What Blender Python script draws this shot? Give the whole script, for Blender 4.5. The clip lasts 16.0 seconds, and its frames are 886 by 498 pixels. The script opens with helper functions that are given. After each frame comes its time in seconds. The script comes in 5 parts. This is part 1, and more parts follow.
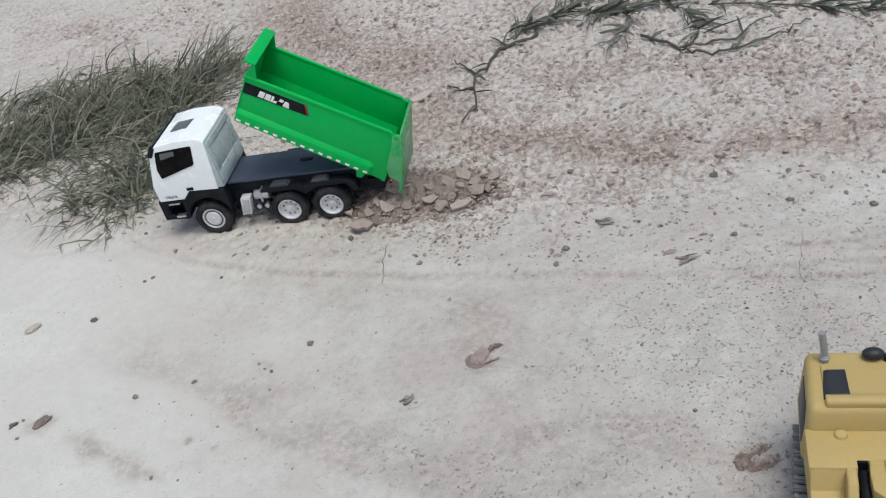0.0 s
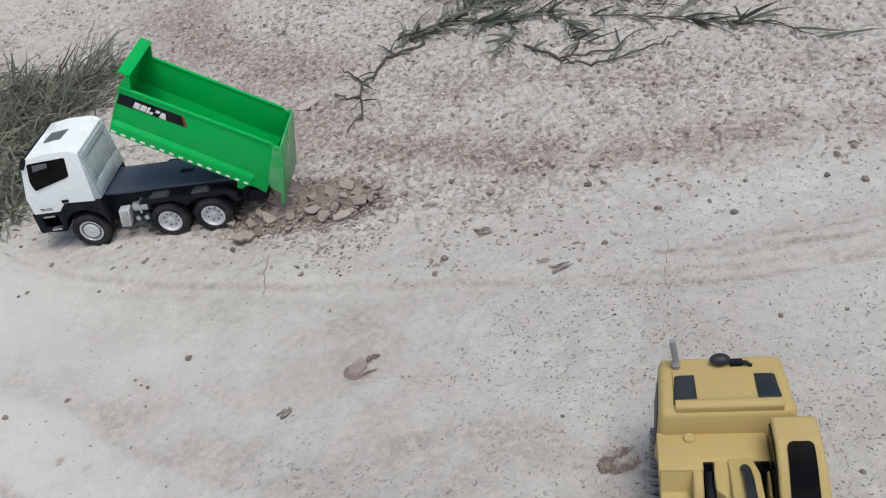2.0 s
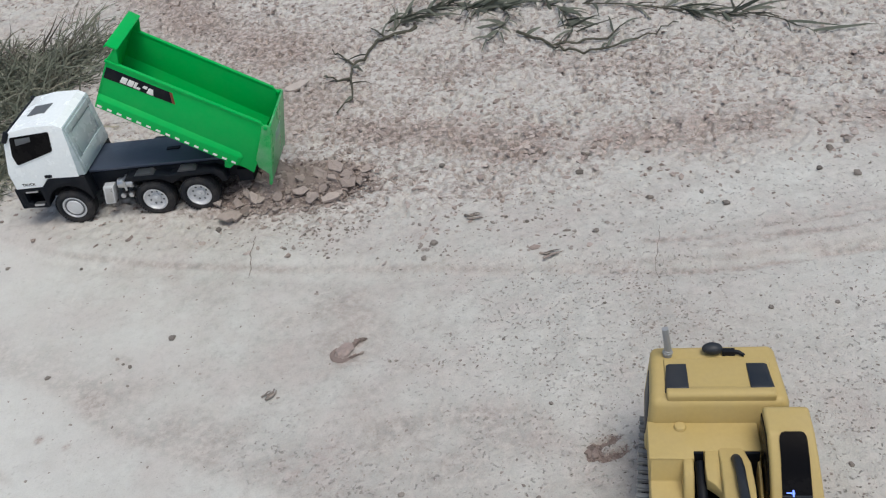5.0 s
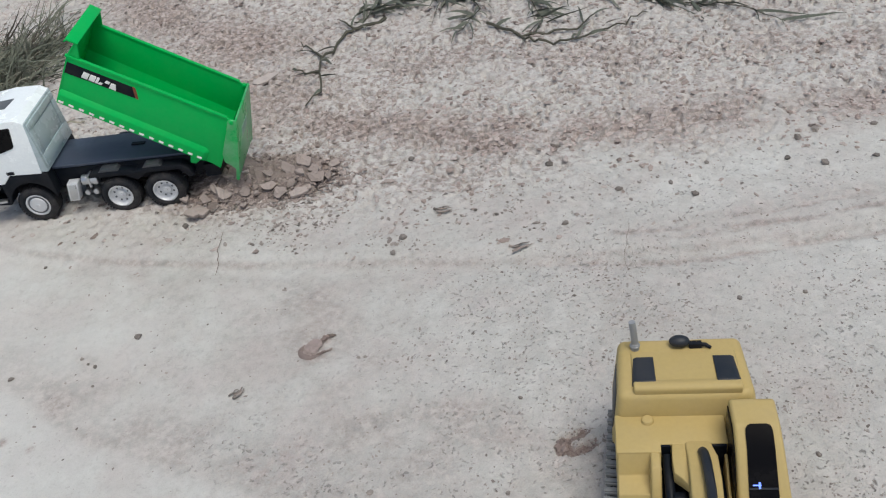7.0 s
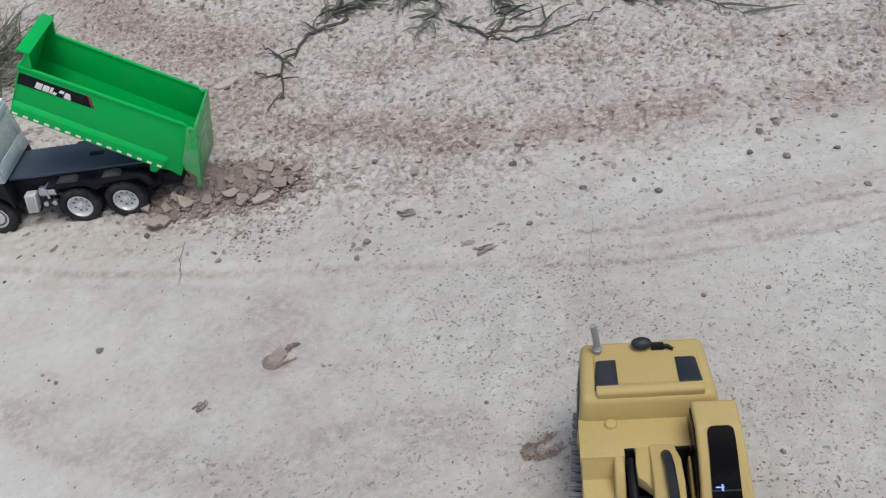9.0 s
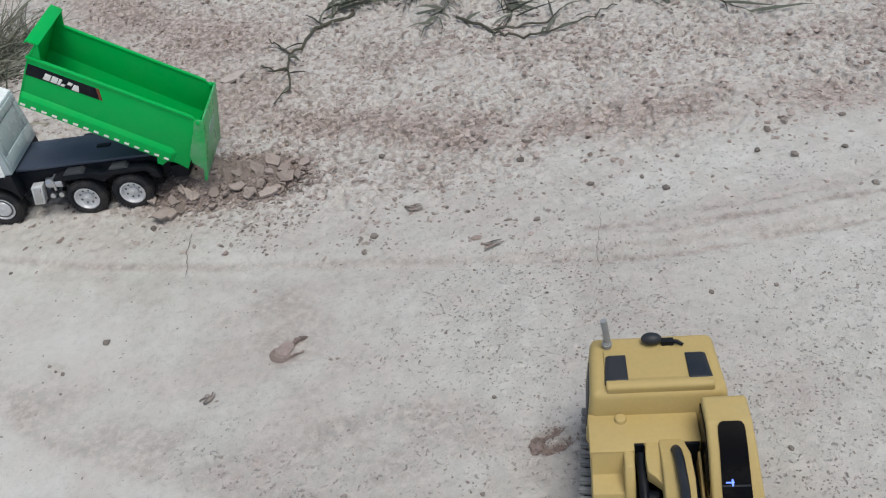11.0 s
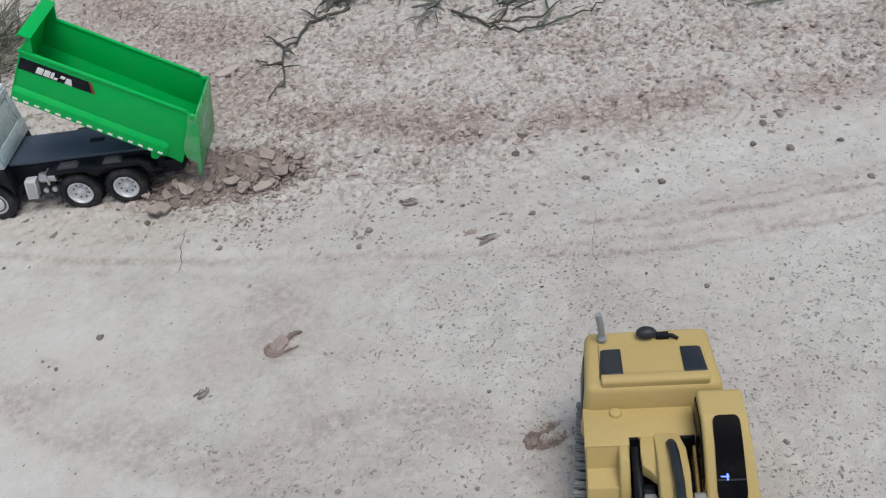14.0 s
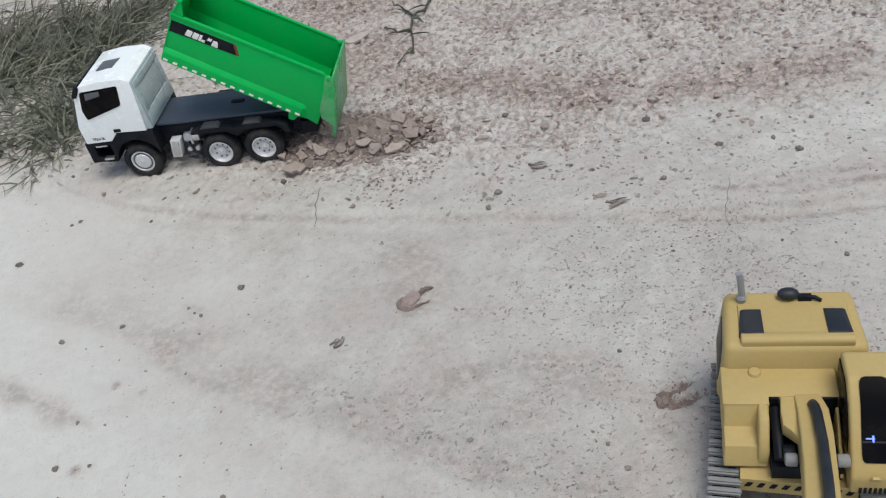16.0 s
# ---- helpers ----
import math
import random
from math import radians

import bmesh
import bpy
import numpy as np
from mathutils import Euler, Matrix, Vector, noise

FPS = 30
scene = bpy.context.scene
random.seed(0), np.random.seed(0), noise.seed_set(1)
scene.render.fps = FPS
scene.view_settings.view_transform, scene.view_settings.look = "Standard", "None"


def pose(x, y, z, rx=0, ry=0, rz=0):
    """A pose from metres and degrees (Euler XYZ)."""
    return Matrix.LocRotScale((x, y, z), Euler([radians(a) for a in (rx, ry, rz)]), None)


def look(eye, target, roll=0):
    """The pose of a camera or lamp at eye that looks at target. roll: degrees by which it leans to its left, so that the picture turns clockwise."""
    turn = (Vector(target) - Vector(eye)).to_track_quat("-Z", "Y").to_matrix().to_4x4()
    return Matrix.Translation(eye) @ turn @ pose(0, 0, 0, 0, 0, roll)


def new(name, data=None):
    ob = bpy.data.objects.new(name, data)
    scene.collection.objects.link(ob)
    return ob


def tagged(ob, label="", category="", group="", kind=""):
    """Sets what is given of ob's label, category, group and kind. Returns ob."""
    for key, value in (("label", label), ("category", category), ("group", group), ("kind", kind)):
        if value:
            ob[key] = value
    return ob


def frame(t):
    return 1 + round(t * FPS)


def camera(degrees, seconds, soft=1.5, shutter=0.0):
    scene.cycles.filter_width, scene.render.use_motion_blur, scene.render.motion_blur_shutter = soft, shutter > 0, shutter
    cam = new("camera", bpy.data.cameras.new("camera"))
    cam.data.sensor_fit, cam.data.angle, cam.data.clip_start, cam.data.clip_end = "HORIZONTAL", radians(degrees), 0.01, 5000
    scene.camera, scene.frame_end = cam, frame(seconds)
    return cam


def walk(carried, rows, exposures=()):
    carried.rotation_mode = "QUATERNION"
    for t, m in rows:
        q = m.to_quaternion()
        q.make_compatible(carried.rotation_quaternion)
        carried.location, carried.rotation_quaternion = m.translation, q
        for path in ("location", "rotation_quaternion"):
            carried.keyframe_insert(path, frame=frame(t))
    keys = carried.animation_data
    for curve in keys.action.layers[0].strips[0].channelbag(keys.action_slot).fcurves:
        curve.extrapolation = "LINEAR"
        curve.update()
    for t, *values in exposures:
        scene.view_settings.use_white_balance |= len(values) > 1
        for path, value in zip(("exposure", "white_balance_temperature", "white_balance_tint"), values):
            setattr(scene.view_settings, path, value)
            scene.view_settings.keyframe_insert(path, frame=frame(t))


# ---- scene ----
cam = camera(52.0, 16.0, soft=1.2)
PATH = [
    (0, (0.0787, 0.1180, 0.6676), (0.0577, 0.9331, 0.0886), -15.31),
    (0.2, (0.0936, 0.1135, 0.6749), (0.0755, 0.9405, 0.1130), -16.30),
    (0.5, (0.0846, 0.1040, 0.6783), (0.0624, 0.9324, 0.1186), -15.88),
    (0.7, (0.0814, 0.1035, 0.6663), (0.0539, 0.9219, 0.0923), -15.16),
    (1, (0.0886, 0.1026, 0.6707), (0.0694, 0.9145, 0.0872), -14.92),
    (1.2, (0.1017, 0.1027, 0.6794), (0.0944, 0.9167, 0.0986), -15.50),
    (1.5, (0.1165, 0.0981, 0.6836), (0.1372, 0.9169, 0.1099), -14.50),
    (1.8, (0.1169, 0.1047, 0.6776), (0.1595, 0.9108, 0.0874), -13.60),
    (2, (0.1207, 0.1097, 0.6776), (0.1919, 0.9080, 0.0794), -12.21),
    (2.5, (0.1312, 0.1192, 0.6730), (0.2243, 0.8995, 0.0545), -11.61),
    (3, (0.1179, 0.1207, 0.6775), (0.2042, 0.9084, 0.0675), -11.83),
    (3.5, (0.1121, 0.1157, 0.6734), (0.1935, 0.9096, 0.0709), -11.21),
    (4, (0.1135, 0.1189, 0.6692), (0.2049, 0.9011, 0.0529), -10.54),
    (4.2, (0.1135, 0.1166, 0.6695), (0.2018, 0.9043, 0.0597), -10.66),
    (6.3, (0.1081, 0.1190, 0.6618), (0.2020, 0.9029, 0.0480), -9.45),
    (6.5, (0.1130, 0.1205, 0.6649), (0.2136, 0.8998, 0.0464), -9.86),
    (7, (0.1245, 0.1224, 0.6638), (0.2314, 0.8990, 0.0428), -9.92),
    (7.3, (0.1615, 0.1287, 0.6689), (0.3015, 0.9063, 0.0558), -11.64),
    (7.5, (0.1644, 0.1343, 0.6703), (0.3024, 0.8981, 0.0397), -11.55),
    (7.7, (0.1447, 0.1332, 0.6617), (0.2749, 0.8912, 0.0226), -10.30),
    (8, (0.1378, 0.1305, 0.6623), (0.2638, 0.8972, 0.0328), -10.00),
    (8.5, (0.1379, 0.1283, 0.6655), (0.2635, 0.8978, 0.0393), -10.12),
    (8.7, (0.1447, 0.1306, 0.6655), (0.2726, 0.8976, 0.0368), -10.46),
    (10.8, (0.1315, 0.1308, 0.6670), (0.2595, 0.8957, 0.0357), -9.80),
    (11, (0.1332, 0.1312, 0.6647), (0.2619, 0.8958, 0.0331), -9.87),
    (11.5, (0.1357, 0.1309, 0.6654), (0.2651, 0.8954, 0.0339), -10.01),
    (12, (0.1337, 0.1331, 0.6628), (0.2661, 0.8941, 0.0278), -9.73),
    (12.5, (0.1336, 0.1315, 0.6619), (0.2617, 0.8935, 0.0272), -9.78),
    (13, (0.1283, 0.1326, 0.6577), (0.2586, 0.8903, 0.0182), -9.23),
    (13.5, (0.1346, 0.1343, 0.6609), (0.2665, 0.8912, 0.0209), -9.71),
    (14, (0.1353, 0.1324, 0.6610), (0.2660, 0.8932, 0.0253), -9.80),
    (14.5, (0.1320, 0.1325, 0.6615), (0.2601, 0.8913, 0.0228), -9.66),
    (15, (0.1308, 0.1328, 0.6662), (0.2427, 0.8977, 0.0318), -11.22),
    (15.2, (0.1169, 0.1263, 0.6705), (0.1729, 0.9064, 0.0474), -14.29),
    (15.5, (0.1133, 0.1184, 0.6687), (0.1148, 0.8997, 0.0446), -15.84),
    (15.8, (0.1065, 0.1173, 0.6691), (0.1185, 0.8975, 0.0437), -14.90),
    (16, (0.0977, 0.1147, 0.6583), (0.1156, 0.8874, 0.0237), -13.59),
]
walk(cam, [(t, look(eye, target, roll)) for t, eye, target, roll in PATH], exposures=[(0.0, -0.01, 6600, 6), (4.0, -0.04, 6600, 6), (11.0, -0.06, 6600, 6), (16.0, -0.06, 6600, 6)])

# ---- sky and sun: an overcast late afternoon ----
world = bpy.data.worlds.new("overcast_sky")
scene.world = world
world.use_nodes = True
wn = world.node_tree.nodes
sky = wn.new("ShaderNodeTexSky")
sky.sky_type, sky.sun_disc = "NISHITA", False
sky.sun_elevation, sky.sun_rotation = radians(70), radians(180)
sky.air_density, sky.dust_density, sky.ozone_density = 1.0, 3.0, 1.0
wn["Background"].inputs["Strength"].default_value = 0.125
world.node_tree.links.new(sky.outputs["Color"], wn["Background"].inputs["Color"])
sun = new("sun", bpy.data.lights.new("sun", "SUN"))
sun.data.energy, sun.data.angle, sun.data.color = 1.92, radians(28), (1.0, 0.975, 0.94)
sun.matrix_world = look((0.6, -0.75, 2.9), (0, 0, 0))


# ---- materials ----
def node(nt, kind, **values):
    n = nt.nodes.new(kind)
    for key, value in values.items():
        if key in n.inputs:
            n.inputs[key].default_value = value
    return n


def blank(name, rough=0.5, metal=0.0, spec=0.5):
    m = bpy.data.materials.new(name)
    m.use_nodes = True
    nt = m.node_tree
    b = nt.nodes["Principled BSDF"]
    b.inputs["Roughness"].default_value, b.inputs["Metallic"].default_value = rough, metal
    b.inputs["Specular IOR Level"].default_value = spec
    return m, nt, b


def coords(nt, where):
    return nt.nodes.new("ShaderNodeNewGeometry").outputs["Position"] if where == "world" else nt.nodes.new("ShaderNodeTexCoord").outputs["Object"]


def noise_tex(nt, vec, scale, detail=4.0, rough=0.6):
    n = node(nt, "ShaderNodeTexNoise", Scale=scale, Detail=detail, Roughness=rough)
    nt.links.new(vec, n.inputs["Vector"])
    return n.outputs["Fac"]


def ramp(nt, fac, stops):
    r = nt.nodes.new("ShaderNodeValToRGB")
    e = r.color_ramp.elements
    while len(e) < len(stops):
        e.new(0.5)
    for el, (at, c) in zip(e, stops):
        el.position, el.color = at, (*c, 1) if len(c) == 3 else c
    nt.links.new(fac, r.inputs["Fac"])
    return r.outputs["Color"]


def mix(nt, fac, a, b, blend="MIX"):
    m = nt.nodes.new("ShaderNodeMix")
    m.data_type, m.blend_type = "RGBA", blend
    for value, slot in ((fac, m.inputs[0]), (a, m.inputs[6]), (b, m.inputs[7])):
        if hasattr(value, "is_linked"):
            nt.links.new(value, slot)
        elif isinstance(value, (int, float)):
            slot.default_value = value
        else:
            slot.default_value = (*value, 1)
    return m.outputs[2]


def bump(nt, bsdf, height, strength, distance):
    b = node(nt, "ShaderNodeBump", Strength=strength, Distance=distance)
    nt.links.new(height, b.inputs["Height"])
    nt.links.new(b.outputs["Normal"], bsdf.inputs["Normal"])


def painted(name, colour, rough=0.35, metal=0.0, spec=0.5, dust=0.12, grain=900.0, dust_colour=(0.42, 0.36, 0.31), relief=0.00015):
    """Moulded plastic or painted metal with faint mottling, a film of clay dust and a fine surface grain."""
    m, nt, b = blank(name, rough, metal, spec)
    v = coords(nt, "object")
    fine, broad = noise_tex(nt, v, 260.0, 3), noise_tex(nt, v, 38.0, 5, 0.65)
    dark = tuple(c * 0.92 for c in colour)
    tone = mix(nt, fine, dark, tuple(min(1, c * 1.06) for c in colour))
    film = ramp(nt, broad, [(0.42, (0, 0, 0)), (0.78, (dust, dust, dust))])
    nt.links.new(mix(nt, film, tone, dust_colour), b.inputs["Base Color"])
    gloss = ramp(nt, broad, [(0.3, (rough,) * 3), (0.8, (min(1, rough + 0.25),) * 3)])
    nt.links.new(gloss, b.inputs["Roughness"])
    bump(nt, b, noise_tex(nt, v, grain, 2), 0.25, relief)
    return m


def earth(name, pale, brown, dark, scale=60.0, islands=True, relief=0.0012):
    m, nt, b = blank(name, 0.95, 0.0, 0.15)
    v = coords(nt, "world")
    n1, n2 = noise_tex(nt, v, scale, 6, 0.7), noise_tex(nt, v, scale * 7, 4, 0.7)
    tone = ramp(nt, n1, [(0.3, dark), (0.5, brown), (0.72, pale)])
    tone = mix(nt, 0.35, tone, ramp(nt, n2, [(0.3, dark), (0.7, pale)]))
    if islands:
        rnd = nt.nodes.new("ShaderNodeNewGeometry").outputs["Random Per Island"]
        tone = mix(nt, 0.6, tone, ramp(nt, rnd, [(0.0, dark), (0.24, brown), (0.52, tuple(0.5 * (a + c) for a, c in zip(pale, brown))), (1.0, pale)]))
    else:
        rnd = nt.nodes.new("ShaderNodeObjectInfo").outputs["Random"]
        tone = mix(nt, 0.5, tone, ramp(nt, rnd, [(0.0, dark), (0.4, brown), (0.85, pale), (1.0, tuple(min(1, c * 1.25) for c in pale))]))
    nt.links.new(tone, b.inputs["Base Color"])
    bump(nt, b, n2, 0.7, relief)
    return m


def clay_ground():
    """Pale dried clay with reddish crumbly stretches, damp-brown streaks and fine pitting, shade of gaps and pits
    painted in; the masks lie on the mesh.
    """
    m, nt, b = blank("clay_ground", 0.93, 0.0, 0.2)
    v = coords(nt, "world")
    zone = nt.nodes.new("ShaderNodeVertexColor")
    zone.layer_name = "zone"
    sep = nt.nodes.new("ShaderNodeSeparateColor")
    nt.links.new(zone.outputs["Color"], sep.inputs["Color"])
    red, fleck, stain_shade = sep.outputs[0], sep.outputs[1], sep.outputs[2]
    broad, mid = noise_tex(nt, v, 5.0, 5, 0.6), noise_tex(nt, v, 26.0, 6, 0.65)
    fine, grit = noise_tex(nt, v, 170.0, 5, 0.7), noise_tex(nt, v, 650.0, 3, 0.7)
    pale = mix(nt, ramp(nt, broad, [(0.35, (0, 0, 0)), (0.68, (1, 1, 1))]), CLAY_A, CLAY_B)
    pale = mix(nt, ramp(nt, noise_tex(nt, v, 11.0, 4, 0.6), [(0.45, (0,) * 3), (0.7, (0.7,) * 3)]), pale, (0.468, 0.402, 0.384))
    pale = mix(nt, ramp(nt, mid, [(0.42, (0.0,) * 3), (0.70, (0.62,) * 3)]), pale, CLAY_C)
    flake = noise_tex(nt, v, 105.0, 5, 0.62)
    pale = mix(nt, zone.outputs["Alpha"], pale, (0.645, 0.643, 0.612))
    # the ramp's dark end paints shade into the gaps between flakes
    rough = ramp(nt, flake, [(0.34, (0.13, 0.10, 0.088)), (0.42, (0.315, 0.252, 0.225)), (0.50, (0.50, 0.455, 0.425)), (0.57, (0.60, 0.58, 0.552))])
    patch = nt.nodes.new("ShaderNodeMath")
    patch.operation = "MULTIPLY"
    nt.links.new(red, patch.inputs[0])
    nt.links.new(ramp(nt, mid, [(0.3, (0.45,) * 3), (0.62, (1,) * 3)]), patch.inputs[1])
    tone = mix(nt, patch.outputs[0], pale, rough)
    tone = mix(nt, stain_shade, tone, ramp(nt, flake, [(0.38, (0.13, 0.10, 0.085)), (0.49, CLAY_STAIN_SHADE), (0.62, CLAY_ROSE)]))
    plaster = noise_tex(nt, v, 95.0, 5, 0.7)
    calm = ramp(nt, zone.outputs["Alpha"], [(0.1, (0.62,) * 3), (0.5, (0.15,) * 3)])
    tone = mix(nt, calm, tone, ramp(nt, plaster, [(0.30, (0.70, 0.69, 0.675)), (0.50, (1, 1, 1)), (0.70, (1.12, 1.12, 1.11))]), "MULTIPLY")
    spots = ramp(nt, noise_tex(nt, v, 230.0, 2.5, 0.55), [(0.585, (0, 0, 0)), (0.66, (0.85,) * 3)])
    some = ramp(nt, noise_tex(nt, v, 48.0, 3), [(0.40, (0.15, 0.15, 0.15)), (0.55, (1, 1, 1))])
    dull = mix(nt, 1.0, ramp(nt, noise_tex(nt, v, 62.0, 6, 0.72), [(0.44, (0,) * 3), (0.60, (0.75,) * 3)]), fleck, "MULTIPLY")
    tone = mix(nt, dull, tone, (0.430, 0.422, 0.395))
    # pits are dented below and also carry painted shade
    pits = mix(nt, 1.0, mix(nt, 1.0, spots, some, "MULTIPLY"), fleck, "MULTIPLY")
    tone = mix(nt, pits, tone, ramp(nt, noise_tex(nt, v, 75.0, 2), [(0.35, (0.10, 0.09, 0.082)), (0.62, (0.27, 0.25, 0.23))]))
    tone = mix(nt, 0.15, tone, ramp(nt, grit, [(0.25, CLAY_DARK), (0.5, CLAY_A), (0.8, CLAY_B)]))
    nt.links.new(tone, b.inputs["Base Color"])
    h = nt.nodes.new("ShaderNodeMix")
    nt.links.new(red, h.inputs[0])
    soft = nt.nodes.new("ShaderNodeMath")
    soft.operation = "MULTIPLY"
    soft.inputs[1].default_value = 0.5
    nt.links.new(mix(nt, 0.45, fine, plaster), soft.inputs[0])
    dents = nt.nodes.new("ShaderNodeMath")
    dents.operation = "MULTIPLY_ADD"
    dents.inputs[1].default_value = -0.40
    nt.links.new(mix(nt, 0.35, pits, dull), dents.inputs[0])
    nt.links.new(soft.outputs[0], dents.inputs[2])
    nt.links.new(dents.outputs[0], h.inputs[2])
    nt.links.new(flake, h.inputs[3])
    bump(nt, b, h.outputs[0], 1.0, 0.0048)
    return m


def blades(name, green, olive, straw, straw_share=0.2):
    m, nt, b = blank(name, 0.75, 0.0, 0.25)
    rnd = nt.nodes.new("ShaderNodeNewGeometry").outputs["Random Per Island"]
    tone = ramp(nt, rnd, [(0.0, green), (0.5, olive), (1.0 - straw_share, green), (1.0, straw)])
    tone = mix(nt, noise_tex(nt, coords(nt, "world"), 90.0, 3), tone, olive)
    nt.links.new(tone, b.inputs["Base Color"])
    return m


CLAY_A, CLAY_B, CLAY_C = (0.461, 0.446, 0.416), (0.542, 0.538, 0.508), (0.412, 0.369, 0.340)
CLAY_ROSE, CLAY_DARK, CLAY_STAIN_SHADE = (0.47, 0.395, 0.365), (0.105, 0.080, 0.070), (0.268, 0.198, 0.172)
M_GROUND = clay_ground()
M_CRUMB = earth("clay_crumbs", (0.53, 0.475, 0.44), (0.31, 0.25, 0.222), (0.13, 0.10, 0.087), 90.0)
M_ROSE = earth("rose_flakes", (0.57, 0.50, 0.465), (0.41, 0.33, 0.298), (0.17, 0.13, 0.115), 110.0)
M_GRAIN = earth("dark_grains", (0.42, 0.375, 0.345), (0.25, 0.215, 0.195), (0.11, 0.098, 0.088), 160.0)
M_CLOD = earth("dry_clod", (0.40, 0.345, 0.31), (0.295, 0.242, 0.215), (0.15, 0.12, 0.105), 70.0, islands=False, relief=0.003)
M_STONE = earth("dark_pebble", (0.33, 0.295, 0.268), (0.205, 0.18, 0.162), (0.085, 0.075, 0.066), 160.0, islands=False)
M_CRACK = earth("crack_earth", (0.22, 0.18, 0.155), (0.15, 0.12, 0.10), (0.07, 0.06, 0.05), 200.0)
M_DAMP = earth("damp_clod", (0.33, 0.265, 0.24), (0.245, 0.193, 0.173), (0.12, 0.095, 0.085), 120.0, relief=0.002)
M_TIPPED = earth("tipped_clay", (0.42, 0.355, 0.32), (0.32, 0.262, 0.235), (0.15, 0.122, 0.108), 130.0, relief=0.002)
M_CRUST = earth("pale_crust", (0.58, 0.53, 0.50), (0.53, 0.475, 0.44), (0.40, 0.345, 0.31), 60.0, islands=False)
M_ROSY = earth("rosy_clay", (0.37, 0.305, 0.282), (0.285, 0.225, 0.205), (0.17, 0.135, 0.12), 90.0, islands=False, relief=0.0015)
M_FLAKE = earth("dry_flake", (0.41, 0.352, 0.32), (0.335, 0.28, 0.252), (0.235, 0.195, 0.175), 45.0, islands=False, relief=0.0015)
M_GRASS = blades("wiry_grass", (0.098, 0.124, 0.088), (0.192, 0.200, 0.156), (0.48, 0.43, 0.34), 0.28)
M_RUNNER = blades("runner_leaves", (0.078, 0.092, 0.072), (0.140, 0.150, 0.122), (0.28, 0.26, 0.215))
M_STEM = blades("dry_stem", (0.055, 0.056, 0.042), (0.085, 0.082, 0.062), (0.12, 0.11, 0.085))
M_STALK_SHADE = blades("dead_stalk_shade", (0.070, 0.064, 0.052), (0.130, 0.118, 0.096), (0.27, 0.24, 0.19), 0.25)
M_GREEN = painted("green_plastic", (0.001, 0.43, 0.086), 0.36, spec=0.18, dust=0.03)
# tailgate green with strong pale mottling
M_GATE = painted("pale_mottled_green", (0.012, 0.37, 0.085), 0.22, spec=0.6, dust=0.45, dust_colour=(0.42, 0.52, 0.45))
M_WHITE = painted("white_plastic", (0.90, 0.945, 0.97), 0.14, spec=0.8, dust=0.012)
M_MILKY = painted("milky_plastic", (0.42, 0.50, 0.53), 0.16, spec=0.7, dust=0.05)
M_BLACK = painted("black_plastic", (0.0058, 0.0082, 0.0130), 0.40, spec=0.14, dust=0.04)
M_DECK = painted("dark_deck", (0.046, 0.060, 0.092), 0.32, spec=0.5, dust=0.015)
M_PAD = painted("mudguard_pad", (0.042, 0.047, 0.055), 0.5, spec=0.4, dust=0.10)
M_RUBBER = painted("tyre_rubber", (0.0135, 0.0155, 0.020), 0.7, spec=0.25, dust=0.14)
M_RIM = painted("rim_plastic", (0.66, 0.67, 0.69), 0.28, metal=0.25, dust=0.08)
M_SILVER = painted("silver_plastic", (0.55, 0.56, 0.58), 0.25, metal=0.9, dust=0.05)
M_GLASS = painted("smoked_window", (0.004, 0.004, 0.005), 0.16, spec=0.06, dust=0.02, relief=0.00002)
M_HATCH = painted("grey_hatch", (0.10, 0.11, 0.12), 0.35)
M_MARK = painted("printed_white", (0.80, 0.80, 0.78), 0.4, dust=0.05)
M_FADED = painted("faded_print", (0.30, 0.47, 0.36), 0.4, dust=0.2)
M_RED = painted("printed_orange", (0.20, 0.045, 0.02), 0.4, dust=0.05)
M_YELLOW = painted("yellow_plastic", (0.460, 0.346, 0.138), 0.5, spec=0.3, dust=0.10)
M_CHARCOAL = painted("charcoal_vent", (0.014, 0.018, 0.025), 0.42, spec=0.4, dust=0.06)
M_TRACK = painted("grey_track", (0.21, 0.22, 0.225), 0.6, dust=0.2)
M_PIPE = painted("grey_pipe", (0.30, 0.31, 0.32), 0.4, metal=0.2)


# ---- mesh helpers ----
def finish(name, bm, material, smooth=False):
    bmesh.ops.recalc_face_normals(bm, faces=bm.faces)
    me = bpy.data.meshes.new(name)
    bm.to_mesh(me)
    bm.free()
    me.materials.append(material)
    for p in me.polygons:
        p.use_smooth = smooth
    if smooth:
        me.set_sharp_from_angle(angle=radians(38))
    return me


def part(name, bm, material, parent, label="", smooth=True):
    ob = new(name, finish(name, bm, material, smooth))
    ob.parent = parent
    return tagged(ob, label)


def thing(name, m, label, category, group="", kind=""):
    ob = new(name)
    ob.empty_display_size = 0.02
    ob.matrix_world = m
    return tagged(ob, label, category, group, kind)


def hull_edges(bm, faces, width, segments=2):
    edges = {e for f in faces for e in f.edges if len(e.link_faces) == 2 and e.calc_face_angle(0) > radians(25)}
    if width:
        bmesh.ops.bevel(bm, geom=list(edges), offset=width, segments=segments, affect="EDGES", profile=0.5, clamp_overlap=True)


